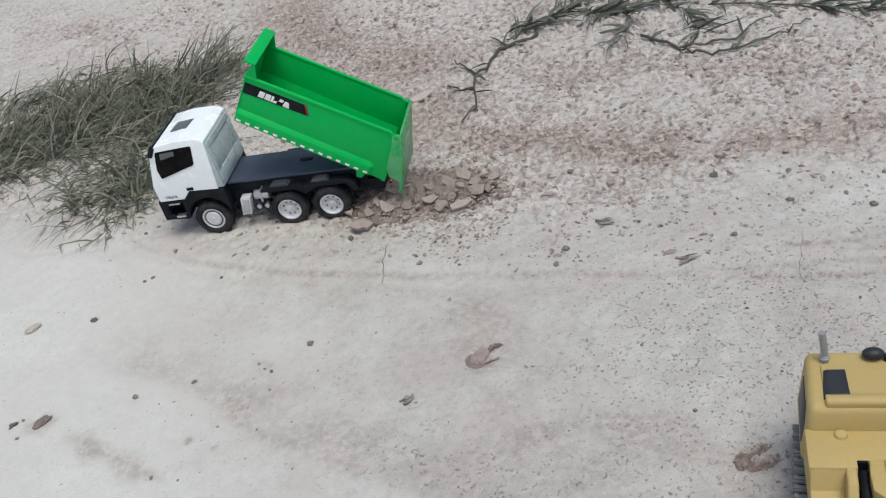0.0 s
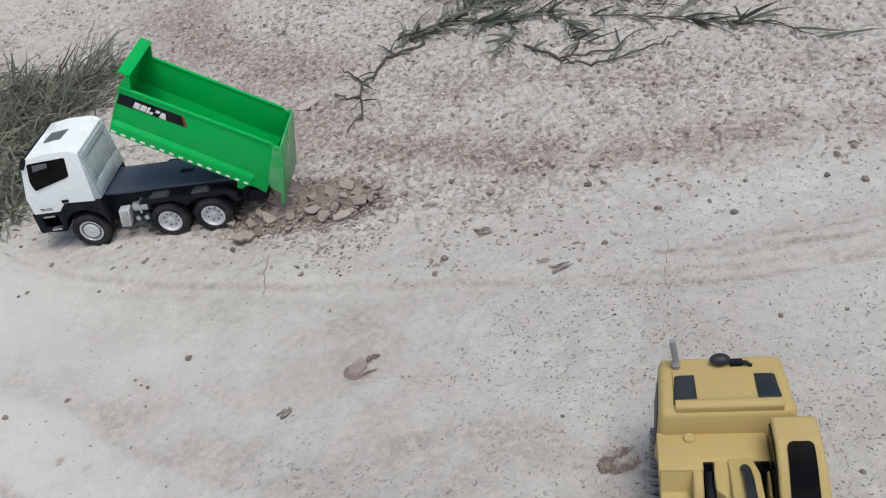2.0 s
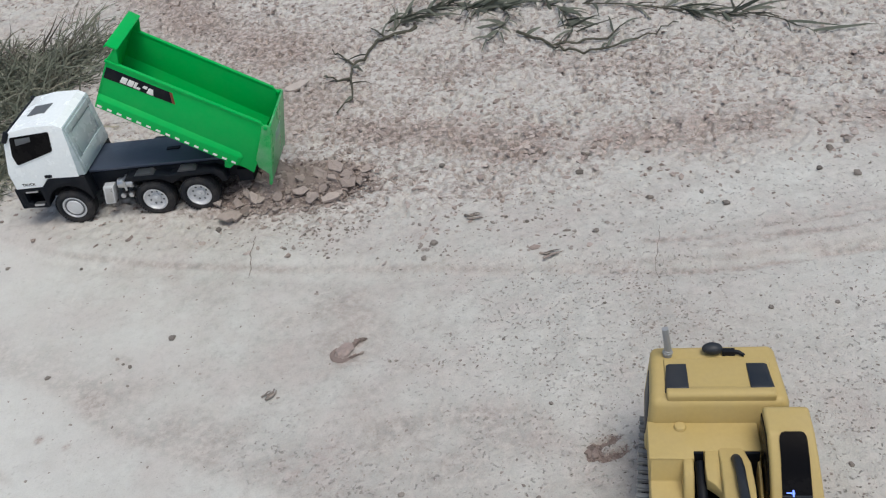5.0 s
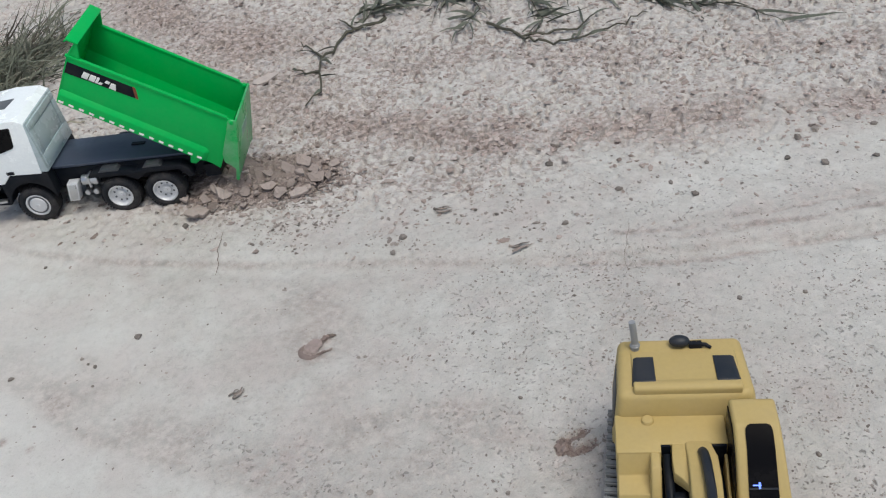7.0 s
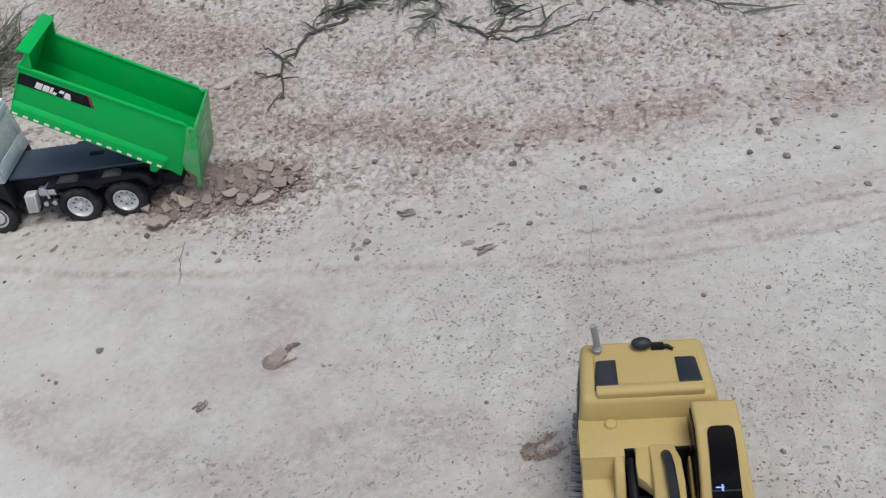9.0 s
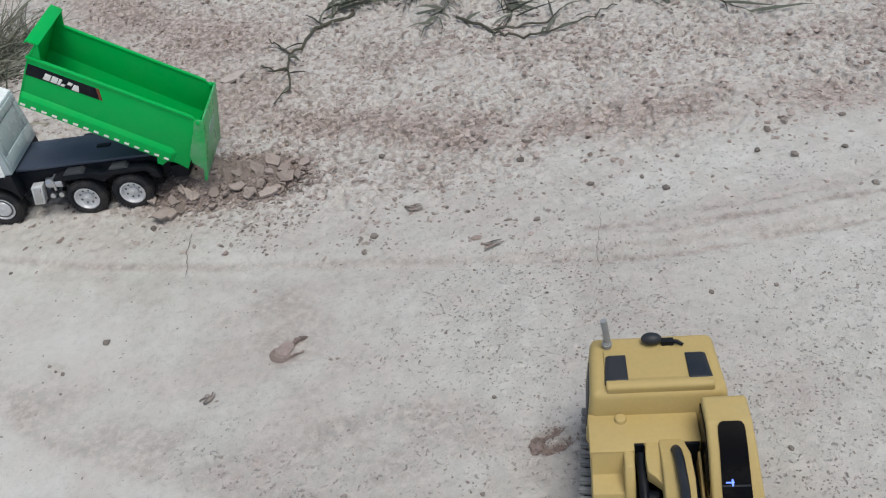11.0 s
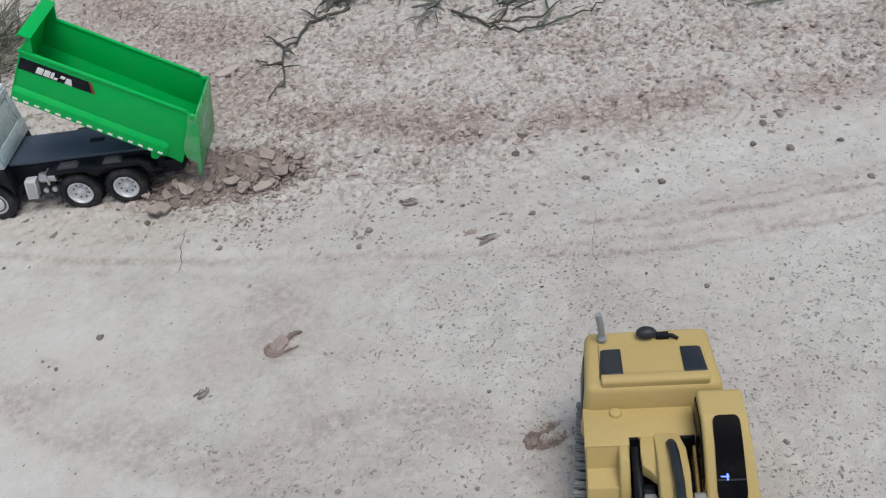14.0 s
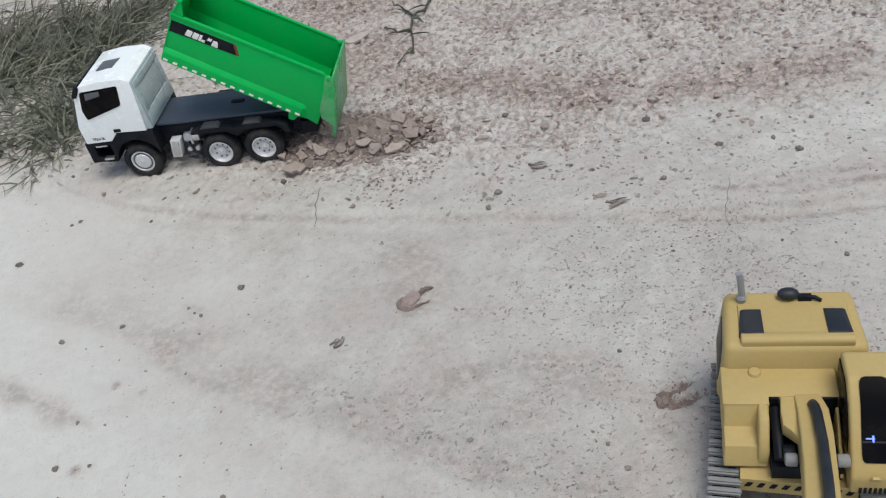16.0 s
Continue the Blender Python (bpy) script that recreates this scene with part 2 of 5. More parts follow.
def box(bm, x0, x1, y0, y1, z0, z1, bevel=0.0, m=None):
    c = [bm.verts.new((x, y, z)) for x in (x0, x1) for y in (y0, y1) for z in (z0, z1)]
    if m:
        for v in c:
            v.co = m @ v.co
    faces = [bm.faces.new([c[i] for i in q]) for q in ((0, 1, 3, 2), (4, 6, 7, 5), (0, 4, 5, 1), (2, 3, 7, 6), (0, 2, 6, 4), (1, 5, 7, 3))]
    hull_edges(bm, faces, bevel)
    return bm


def loft(bm, rings, bevel=0.0, caps=True, closed=False, segments=2):
    """Skin through rings of equally many points."""
    rows = [[bm.verts.new(p) for p in ring] for ring in rings]
    faces, n = [], len(rows[0])
    pairs = list(zip(rows, rows[1:])) + ([(rows[-1], rows[0])] if closed else [])
    for a, b in pairs:
        faces += [bm.faces.new((a[i], a[(i + 1) % n], b[(i + 1) % n], b[i])) for i in range(n)]
    if caps and not closed:
        faces += [bm.faces.new(rows[0][::-1]), bm.faces.new(rows[-1])]
    bmesh.ops.recalc_face_normals(bm, faces=faces)
    hull_edges(bm, faces, bevel, segments)
    return bm


def slab_xz(bm, outline, y0, y1, bevel=0.0, segments=2):
    """A side profile of (x, z) drawn out from y0 to y1."""
    return loft(bm, [[(x, y, z) for x, z in outline] for y in (y0, y1)], bevel, segments=segments)


def slab_yz(bm, outline, x0, x1, bevel=0.0, segments=2):
    return loft(bm, [[(x, y, z) for y, z in outline] for x in (x0, x1)], bevel, segments=segments)


def tube(bm, a, b, r0, r1=None, n=14, bevel=0.0):
    a, b = Vector(a), Vector(b)
    q = (b - a).to_track_quat("Z", "Y")
    rings = [[p + q @ Vector((r * math.cos(k * math.tau / n), r * math.sin(k * math.tau / n), 0)) for k in range(n)] for p, r in ((a, r0), (b, r0 if r1 is None else r1))]
    return loft(bm, rings, bevel)


def lathe_y(bm, profile, n=36, centre=(0, 0, 0)):
    """A ring of (radius, y) points turned round the y axis through centre."""
    cx, cy, cz = centre
    rings = [[(cx + r * math.cos(k * math.tau / n), cy + y, cz + r * math.sin(k * math.tau / n)) for r, y in profile] for k in range(n)]
    return loft(bm, rings, closed=True, caps=False)


B = bmesh.new


# ---- ground ----
NOISE_TABLES = {}


def value_noise(x, y, cell, seed):
    """Smooth noise from -1 to 1 with the given cell size in metres."""
    if seed not in NOISE_TABLES:
        NOISE_TABLES[seed] = np.random.RandomState(seed).uniform(-1, 1, (256, 256))
    table = NOISE_TABLES[seed]
    u, v = x / cell, y / cell
    i, j = np.floor(u).astype(int), np.floor(v).astype(int)
    s, t = u - i, v - j
    s, t = s * s * (3 - 2 * s), t * t * (3 - 2 * t)
    at = lambda a, b: table[a % 256, b % 256]
    return (at(i, j) * (1 - s) + at(i + 1, j) * s) * (1 - t) + (at(i, j + 1) * (1 - s) + at(i + 1, j + 1) * s) * t


LEDGE_X = [-1.2, -0.39, -0.28, -0.14, 0.0, 0.14, 0.26, 0.39, 0.51, 0.66, 1.5]
LEDGE_Y = [1.62, 1.275, 1.178, 1.095, 1.030, 0.972, 0.920, 0.882, 0.846, 0.812, 0.66]
RILLS = [([0.30, 0.338, 0.396, 0.464, 0.515, 0.573, 0.635, 0.741, 0.95], [0.902, 0.884, 0.862, 0.838, 0.826, 0.811, 0.800, 0.785, 0.750]), ([0.46, 0.561, 0.623, 0.691, 0.763, 0.95], [0.872, 0.850, 0.838, 0.830, 0.815, 0.785]), ([0.40, 0.48, 0.56, 0.66, 0.80], [0.905, 0.884, 0.869, 0.856, 0.838])]
SCRAPES = [(0.2845, 0.6345, 0.0175)]

MARKS = [(-0.607, 2.219, 0.07, 0.45), (-0.555, 2.124, 0.06, 0.4), (0.066, 0.846, 0.024, 0.55), (0.084, 0.856, 0.011, 0.6), (0.078, 0.834, 0.010, 0.5), (-0.448, 0.925, 0.020, 0.5), (0.219, 0.571, 0.014, 0.6), (0.128, 0.695, 0.022, 0.4), (0.101, 0.728, 0.018, 0.4), (-0.179, 0.925, 0.02, 0.4), (-0.23, 0.815, 0.007, 0.8), (-0.26, 0.835, 0.006, 0.8), (-0.289, 0.731, 0.009, 0.7)]


def ease(a, b, v):
    t = np.clip((v - a) / (b - a), 0, 1)
    return t * t * (3 - 2 * t)


def past_ledge(x, y):
    return y - np.interp(x, LEDGE_X, LEDGE_Y) + 0.010 * value_noise(x, y, 0.07, 3)


def scrape_share(x, y, sx, sy, r):
    """Two finger-wide grooves that start from one dug-up spot."""
    u, v = (x - sx) / r + 0.16 * (y - sy) / r, (y - sy) / r - 0.16 * (x - sx) / r
    n = 0.25 * value_noise(x, y, 0.009, 15)
    spot = ease(0.62, 0.3, np.hypot(u + 0.7, v) + n)
    for side in (-0.46, 0.46):
        spot = np.maximum(spot, ease(1.1, 0.6, np.hypot((u - 0.15) / 1.05, (v - side) / 0.36) + n))
    return spot


def rill_share(x, y):
    """Thin wavering washed-out rills along the foot of the ledge."""
    share = 0 * x
    for k, (rx, ry) in enumerate(RILLS):
        off = y - np.interp(x, rx, ry) + 0.005 * value_noise(x, y, 0.05, 41 + k) + 0.0025 * value_noise(x, y, 0.016, 44 + k)
        wide = 0.0035 + 0.0025 * value_noise(x, y, 0.06, 47 + k)
        ends = ease(rx[0], rx[0] + 0.05, x) * ease(1.1, 0.8, x) * (0.35 + 0.65 * ease(-0.9, -0.1, value_noise(x, y, 0.045, 50 + k)))
        share = np.maximum(share, ease(wide * 1.8, wide * 0.5, np.abs(off)) * ends)
    return share


def past_far_edge(x, y):
    """Distance behind the worn edge where the smooth ground beyond the grass begins."""
    return y - np.interp(x, [-1.3, -1.03, -0.93, -0.80, -0.655, -0.45], [2.90, 2.80, 2.765, 2.755, 2.73, 2.68]) + 0.02 * value_noise(x, y, 0.12, 71)


def zones(x, y):
    """Shares of crumbly red earth, of fine flecks, and of brown stain with the ledge's painted shade."""
    d = past_ledge(x, y)
    wob = value_noise(x, y, 0.16, 5) + 0.6 * value_noise(x, y, 0.06, 6)
    edge = np.interp(x, [-0.1, 0.0, 0.17, 0.32, 0.47, 1.0], [0.06, 0.11, 0.11, 0.15, 0.185, 0.20])
    red = ease(-0.08, 0.10, d - edge + 0.06 * wob) * (0.62 + 0.38 * ease(-0.5, 0.5, wob))
    red *= 0.35 + 0.65 * np.maximum(ease(-0.35, 0.05, x + 0.25 * (1.6 - y)), 0.55 * ease(1.85, 2.05, y) * ease(-0.3, 0.5, wob))
    patch = ease(1.2, 0.4, np.hypot((x + 0.71) / 0.19, (y - 2.33 + 0.25 * (x + 0.71)) / 0.085) + 0.3 * wob)
    red = np.maximum(red, 0.9 * patch)
    fleck = np.clip(0.25 + 0.75 * ease(-0.05, 0.35, x - 0.15 * (y - 0.8)), 0, 1) * (1 - 0.4 * red)
    fleck *= 0.7 + 0.3 * wob
    drift = y - np.interp(x, [-0.6, -0.371, -0.265, -0.191, -0.126, -0.065, -0.009, 0.043, 0.082, 0.25], [1.10, 0.998, 0.928, 0.844, 0.786, 0.737, 0.699, 0.657, 0.617, 0.50])
    fleck = np.maximum(fleck, 0.85 * ease(-0.035, 0.0, drift + 0.012 * wob) * ease(0.15, 0.02, drift) * ease(-0.14, 0.0, x))
    line = np.interp(x, [0.1, 0.2, 0.39, 0.5, 0.7, 0.85], [0.36, 0.335, 0.28, 0.25, 0.25, 0.215])
    band = ease(0.065, 0.01, np.abs(d - line + 0.025 * wob)) * ease(0.02, 0.2, x)
    upper = np.interp(x, [0.28, 0.57, 0.87], [0.54, 0.49, 0.41])
    band = np.maximum(band, 0.55 * ease(0.05, 0.0, np.abs(d - upper + 0.03 * wob)) * ease(0.1, 0.3, x))
    stain_shade = 0.82 * band * ease(-1.0, 0.0, value_noise(x, y, 0.05, 9)) + 0.25 * red * ease(0.15, 0.8, wob)
    # brown line along the ledge: its shade is painted in with the stain
    stain_shade = np.maximum(stain_shade, (0.50 - 0.06 * ease(0.2, 0.45, x)) * ease(0.009, 0.001, np.abs(d + 0.004 - 0.007 * value_noise(x, y, 0.07, 3))) * ease(-0.5, -0.2, x) * (0.72 + 0.28 * value_noise(x, y, 0.06, 8)))
    stain_shade = np.maximum(stain_shade, 0.45 * ease(0.022, 0.0, np.abs(d - 0.045 - 0.05 * (x - 0.5))) * ease(0.35, 0.55, x) * (0.6 + 0.4 * value_noise(x, y, 0.03, 18)))
    streak = y - np.interp(x, [-0.6, -0.371, -0.265, -0.191, -0.126, -0.065, -0.009, 0.043, 0.082, 0.25], [1.10, 0.998, 0.928, 0.844, 0.786, 0.737, 0.699, 0.657, 0.617, 0.50]) + 0.008 * wob
    stain_shade = np.maximum(stain_shade, 0.62 * ease(-0.030, -0.004, streak) * ease(0.11, 0.0, streak + 0.02 * wob) * ease(-0.48, -0.24, x) * ease(0.32, 0.12, x) * (0.65 + 0.35 * value_noise(x, y, 0.03, 10)))
    stain_shade = np.maximum(stain_shade, 0.6 * ease(1.1, 0.5, np.hypot((x - 0.04) / 0.15, (y - 1.19) / 0.085) + 0.2 * wob))
    stain_shade = np.maximum(stain_shade, 0.65 * ease(0.13, 0.02, np.hypot((x - 0.07) * 0.8, y - 1.40) + 0.05 * wob))
    stain_shade = np.maximum(stain_shade, 0.85 * ease(0.11, 0.0, np.abs(x - np.interp(y, [1.5, 1.65, 1.73, 1.86, 2.2], [0.12, 0.06, 0.0, -0.10, -0.2])) * 0.75 + 0.035 * wob) * ease(1.5, 1.62, y) * ease(2.3, 2.0, y))
    arc = np.abs(y - 0.843 + 0.84 * (x + 0.35)) * 0.75 + 0.5 * np.maximum(0, np.abs(x + 0.35) - 0.035)
    stain_shade = np.maximum(stain_shade, 0.5 * ease(0.022, 0.0, arc + 0.008 * value_noise(x, y, 0.02, 23)))
    mottle = ease(-0.3, 0.7, value_noise(x, y, 0.07, 25) + 0.5 * value_noise(x, y, 0.03, 26))
    stain_shade = np.maximum(stain_shade, 0.42 * mottle * ease(0.0, 0.12, streak) * ease(-0.01, -0.08, d) * ease(-0.12, 0.08, x) * ease(0.55, 0.32, x))
    stain_shade = np.maximum(stain_shade, 0.62 * rill_share(x, y))
    stain_shade = np.maximum(stain_shade, 0.8 * ease(1.15, 0.55, np.hypot((x + 0.56) / 0.34, (y - 1.74) / 0.17) + 0.25 * wob))
    for sx, sy, r, k in MARKS:
        stain_shade = np.maximum(stain_shade, k * ease(r, 0.2 * r, np.hypot(x - sx, y - sy) + 0.5 * r * value_noise(x, y, 0.012, 24)))
    for sx, sy, r in SCRAPES:
        stain_shade = np.maximum(stain_shade, scrape_share(x, y, sx, sy, r))
    stain_shade = np.maximum(stain_shade, 0.6 * patch * (0.6 + 0.4 * value_noise(x, y, 0.03, 73)))
    near = ease(2.6, 1.3, np.hypot(x, y - 1.2) + 0.5 * value_noise(x, y, 0.4, 27))
    far = 0.5 + 0.5 * value_noise(x, y, 0.6, 28)
    return 0.35 * far + (red - 0.35 * far) * near, np.clip(fleck, 0, 1) * near, np.maximum(np.clip(stain_shade, 0, 1) * near, 0.68 * ease(0.040, 0.008, np.abs(past_far_edge(x, y))) * ease(-1.35, -1.15, x) * ease(-0.5, -0.62, x) * (0.7 + 0.3 * value_noise(x, y, 0.09, 72)))


def bleached(x, y):
    """Share of chalky, washed-out clay."""
    wob = value_noise(x, y, 0.16, 5) + 0.6 * value_noise(x, y, 0.05, 16)
    near = ease(2.6, 1.3, np.hypot(x, y - 1.2) + 0.5 * value_noise(x, y, 0.4, 27))
    beyond = 0.3 * ease(0.0, 0.08, past_far_edge(x, y)) * ease(-0.4, -0.6, x)
    return beyond + 0.2 * (1 - near) + near * np.clip(0.72 * ease(0.02, -0.32, x + 0.35 * (y - 0.75) + 0.10 * wob) * ease(0.05, -0.05, past_ledge(x, y)) + 0.22 * ease(0.0, 0.4, y - 2.0 - 0.1 * wob) * ease(-0.3, -0.7, x) + 0.22 * ease(0.1, 0.7, wob) + 0.34 * ease(0.40, 0.62, x) * ease(0.60, 0.76, y) * ease(0.01, -0.06, past_ledge(x, y)) + 0.25 * ease(0.40, 0.60, x) * ease(0.03, 0.07, past_ledge(x, y)) * ease(0.22, 0.15, past_ledge(x, y)), 0, 1)


def ground_z(x, y):
    """Height of the ground: a shallow worn ledge, gentle swells, and crumbs where the earth is loose."""
    d = past_ledge(x, y)
    wob = value_noise(x, y, 0.16, 5)
    edge = np.interp(x, [-0.1, 0.0, 0.17, 0.32, 0.47, 1.0], [0.06, 0.11, 0.11, 0.15, 0.185, 0.20])
    loose = ease(-0.09, 0.10, d - edge + 0.05 * wob)
    z = 0.007 * ease(-0.025, 0.02, d) - 0.004 - 0.0025 * np.exp(-((d + 0.012) / 0.016) ** 2)
    z += 0.0025 * value_noise(x, y, 0.23, 11) + 0.0010 * value_noise(x, y, 0.06, 12)
    lumps, pits = value_noise(x, y, 0.0125, 13), value_noise(x, y, 0.0068, 14)
    z += 0.0004 * lumps + 0.0003 * pits
    z += loose * (0.0062 * (ease(-0.70, -0.15, lumps + 0.75 * pits) - 0.8) + 0.0014 * pits + 0.0010 * value_noise(x, y, 0.0042, 17) + 0.0016 * value_noise(x, y, 0.030, 18))
    z -= 0.0010 * rill_share(x, y)
    for sx, sy, r in SCRAPES:
        q = np.hypot((x - sx) * 0.8, (y - sy) * 1.15) / r
        z += -0.006 * scrape_share(x, y, sx, sy, r) + 0.003 * np.exp(-(q * 1.1) ** 2)
    return z * np.clip((2.2 - np.hypot(x, y - 1.2)) / 0.8, 0, 1)


def gz(x, y):
    return float(ground_z(np.array([x]), np.array([y]))[0])


def spaced(*stops, far):
    """Even steps between the stops, each with its own step, and growing ones out to far on both sides."""
    inner = np.concatenate([np.arange(a, b - 0.5 * step, step) for (a, step), (b, _) in zip(stops, stops[1:])])
    out, w = [], stops[-1][1]
    while (out[-1] if out else 0) < far:
        w *= 1.35
        out.append((out[-1] if out else 0) + w)
    return np.concatenate([[inner[0] - o for o in out[::-1]], inner, [inner[-1] + o for o in out]])


def mesh_from(name, verts, faces, material, smooth=True):
    me = bpy.data.meshes.new(name)
    me.from_pydata(verts, [], faces)
    me.materials.append(material)
    me.polygons.foreach_set("use_smooth", np.full(len(me.polygons), smooth))
    me.update()
    return me


def build_ground():
    xs = spaced((-1.3, 0.009), (-1.0, 0.006), (-0.30, 0.0026), (1.08, 0.0026), far=60)
    ys = spaced((0.44, 0.0040), (0.98, 0.0024), (1.78, 0.005), (2.5, 0.009), (2.9, 0.009), far=60)
    gx, gy = np.meshgrid(xs, ys)
    z = ground_z(gx, gy)
    nx, ny = len(xs), len(ys)
    idx = np.arange(nx * ny).reshape(ny, nx)
    faces = np.stack([idx[:-1, :-1], idx[:-1, 1:], idx[1:, 1:], idx[1:, :-1]], -1).reshape(-1, 4)
    me = mesh_from("ground", np.stack([gx, gy, z], -1).reshape(-1, 3).tolist(), faces.tolist(), M_GROUND)
    layer = me.color_attributes.new("zone", "FLOAT_COLOR", "POINT")
    r, g, b = (v.reshape(-1) for v in zones(gx, gy))
    layer.data.foreach_set("color", np.stack([r, g, b, bleached(gx, gy).reshape(-1)], -1).reshape(-1))
    return tagged(new("ground", me), "pale dried clay ground with reddish crumbly patches", "ground", kind="structure")


build_ground()

PHI = (1 + 5**0.5) / 2
ICO = np.array([(-1, PHI, 0), (1, PHI, 0), (-1, -PHI, 0), (1, -PHI, 0), (0, -1, PHI), (0, 1, PHI), (0, -1, -PHI), (0, 1, -PHI), (PHI, 0, -1), (PHI, 0, 1), (-PHI, 0, -1), (-PHI, 0, 1)]) / (1 + PHI**2) ** 0.5
ICO_F = np.array([(0, 11, 5), (0, 5, 1), (0, 1, 7), (0, 7, 10), (0, 10, 11), (1, 5, 9), (5, 11, 4), (11, 10, 2), (10, 7, 6), (7, 1, 8)] + [(3, 9, 4), (3, 4, 2), (3, 2, 6), (3, 6, 8), (3, 8, 9), (4, 9, 5), (2, 4, 11), (6, 2, 10), (8, 6, 7), (9, 8, 1)])


OCT, OCT_F = np.array([(1, 0, 0), (-1, 0, 0), (0, 1, 0), (0, -1, 0), (0, 0, 1), (0, 0, -1)]), np.array([(0, 2, 4), (2, 1, 4), (1, 3, 4), (3, 0, 4), (2, 0, 5), (1, 2, 5), (3, 1, 5), (0, 3, 5)])


def crumbs(name, material, label, count, area, chance, size, seed, flat=0.5, shape=(ICO, ICO_F), lift=None, sink=0.18):
    """Many small lumps on the ground, as one mesh; chance gives the share kept at a place, size a range in metres."""
    rs = np.random.RandomState(seed)
    x, y = rs.uniform(area[0], area[1], count), rs.uniform(area[2], area[3], count)
    keep = rs.uniform(0, 1, count) < chance(x, y)
    x, y = x[keep], y[keep]
    n = len(x)
    s = size[0] + (size[1] - size[0]) * rs.uniform(0, 1, n) ** 2.6
    base, base_f = shape
    k = len(base)
    lump = base[None] * rs.uniform(0.45, 1.5, (n, k, 1)) * s[:, None, None] * np.stack([rs.uniform(0.8, 1.6, n), rs.uniform(0.6, 1.0, n), rs.uniform(0.7, 1.2, n) * flat], -1)[:, None]
    a = rs.uniform(0, math.tau, n)[:, None]
    px, py = lump[..., 0] * np.cos(a) - lump[..., 1] * np.sin(a), lump[..., 0] * np.sin(a) + lump[..., 1] * np.cos(a)
    z = (ground_z(x, y) + (lift(x, y) if lift else 0))[:, None] + lump[..., 2] + sink * s[:, None]
    verts = np.stack([px + x[:, None], py + y[:, None], z], -1).reshape(-1, 3)
    faces = (base_f[None] + k * np.arange(n)[:, None, None]).reshape(-1, 3)
    return tagged(new(name, mesh_from(name, verts.tolist(), faces.tolist(), material, False)), label, "soil crumbs", kind="stuff")


def loose_chance(x, y):
    d = past_ledge(x, y)
    edge = np.interp(x, [-0.1, 0.0, 0.17, 0.32, 0.47, 1.0], [0.06, 0.11, 0.11, 0.15, 0.185, 0.20])
    return np.clip(0.07 * ease(0.0, 0.04, d) + 0.85 * ease(-0.1, 0.1, d - edge), 0, 1) * (0.35 + 0.65 * ease(-0.4, 0.3, value_noise(x, y, 0.09, 21))) * (0.4 + 0.6 * np.maximum(ease(-0.45, -0.05, x), 0.7 * ease(1.8, 2.0, y))) * ease(1.1, 0.8, np.hypot((x - 0.1) / 1.1, (y - 1.4) / 1.15) + 0.1 * value_noise(x, y, 0.1, 29))


def fleck_chance(x, y):
    d = past_ledge(x, y)
    return ease(0.03, -0.03, d) * (0.05 + 0.95 * ease(0.08, 0.48, x)) * (0.3 + 0.7 * ease(-0.4, 0.4, value_noise(x, y, 0.08, 22)))


crumbs("soil_crumbs", M_CRUMB, "small reddish and grey clay crumbs strewn on the ground", 58000, (-1.0, 1.25, 0.85, 2.6), loose_chance, (0.0011, 0.0050), 31, 0.42, sink=0.12)
crumbs("soil_grains", M_GRAIN, "tiny dark clay grains strewn on pale ground", 33000, (-0.6, 1.0, 0.42, 1.3), fleck_chance, (0.0006, 0.0019), 32, 0.4, (OCT, OCT_F))

# flat dark chips take the place of small shaded pits
crumbs("soil_scabs", M_GRAIN, "thin dark chips standing in for shaded pits in pale ground", 11000, (-0.25, 0.9, 0.45, 1.1), lambda x, y: ease(0.02, -0.02, past_ledge(x, y)) * (0.12 + 0.88 * ease(-0.05, 0.35, x)) * ease(0.0, 0.7, value_noise(x, y, 0.05, 61) + 0.5 * value_noise(x, y, 0.017, 62)), (0.0007, 0.0019), 37, 0.22)
crumbs("rose_flakes", M_ROSE, "flat reddish flakes of dry clay in bands", 32000, (-0.05, 1.1, 0.95, 1.75), lambda x, y: 0.52 * zones(x, y)[2] * ease(0.10, 0.16, past_ledge(x, y)), (0.0014, 0.0048), 36, 0.36, sink=0.10)
crumbs("soil_specks", M_GRAIN, "small dark clay specks above the worn ledge", 18000, (-0.25, 0.75, 0.80, 1.22), lambda x, y: ease(0.01, 0.03, past_ledge(x, y)) * ease(0.24, 0.12, past_ledge(x, y)) * (0.12 + 0.62 * ease(0.42, 0.15, x)) * (0.15 + 0.85 * ease(-0.12, 0.10, x)) * ease(-0.5, 0.5, 0.6 * value_noise(x + 0.4 * y, y - 0.3 * x, 0.07, 30) + 0.7 * value_noise(x, y, 0.023, 31)), (0.0009, 0.0030), 35, 0.45)


# ---- loose stones, clods and twigs ----
def lump_mesh(name, material, seed, rough=0.25, flat=0.6, cuts=2, angular=False):
    bm = B()
    bmesh.ops.create_icosphere(bm, subdivisions=cuts, radius=1.0)
    off = Vector((seed * 3.7, seed * 1.3, 0))
    for v in bm.verts:
        k = 1 + rough * noise.noise(v.co * 1.1 + off) + rough * 0.6 * noise.noise(v.co * 2.9 + off) + rough * 0.4 * noise.noise(v.co * 6.3 + off)
        v.co = v.co * k
        if angular:
            v.co.z = max(-0.8, min(0.75 + 0.15 * v.co.x, v.co.z))
        v.co.z *= flat
    return finish(name, bm, material, not angular)


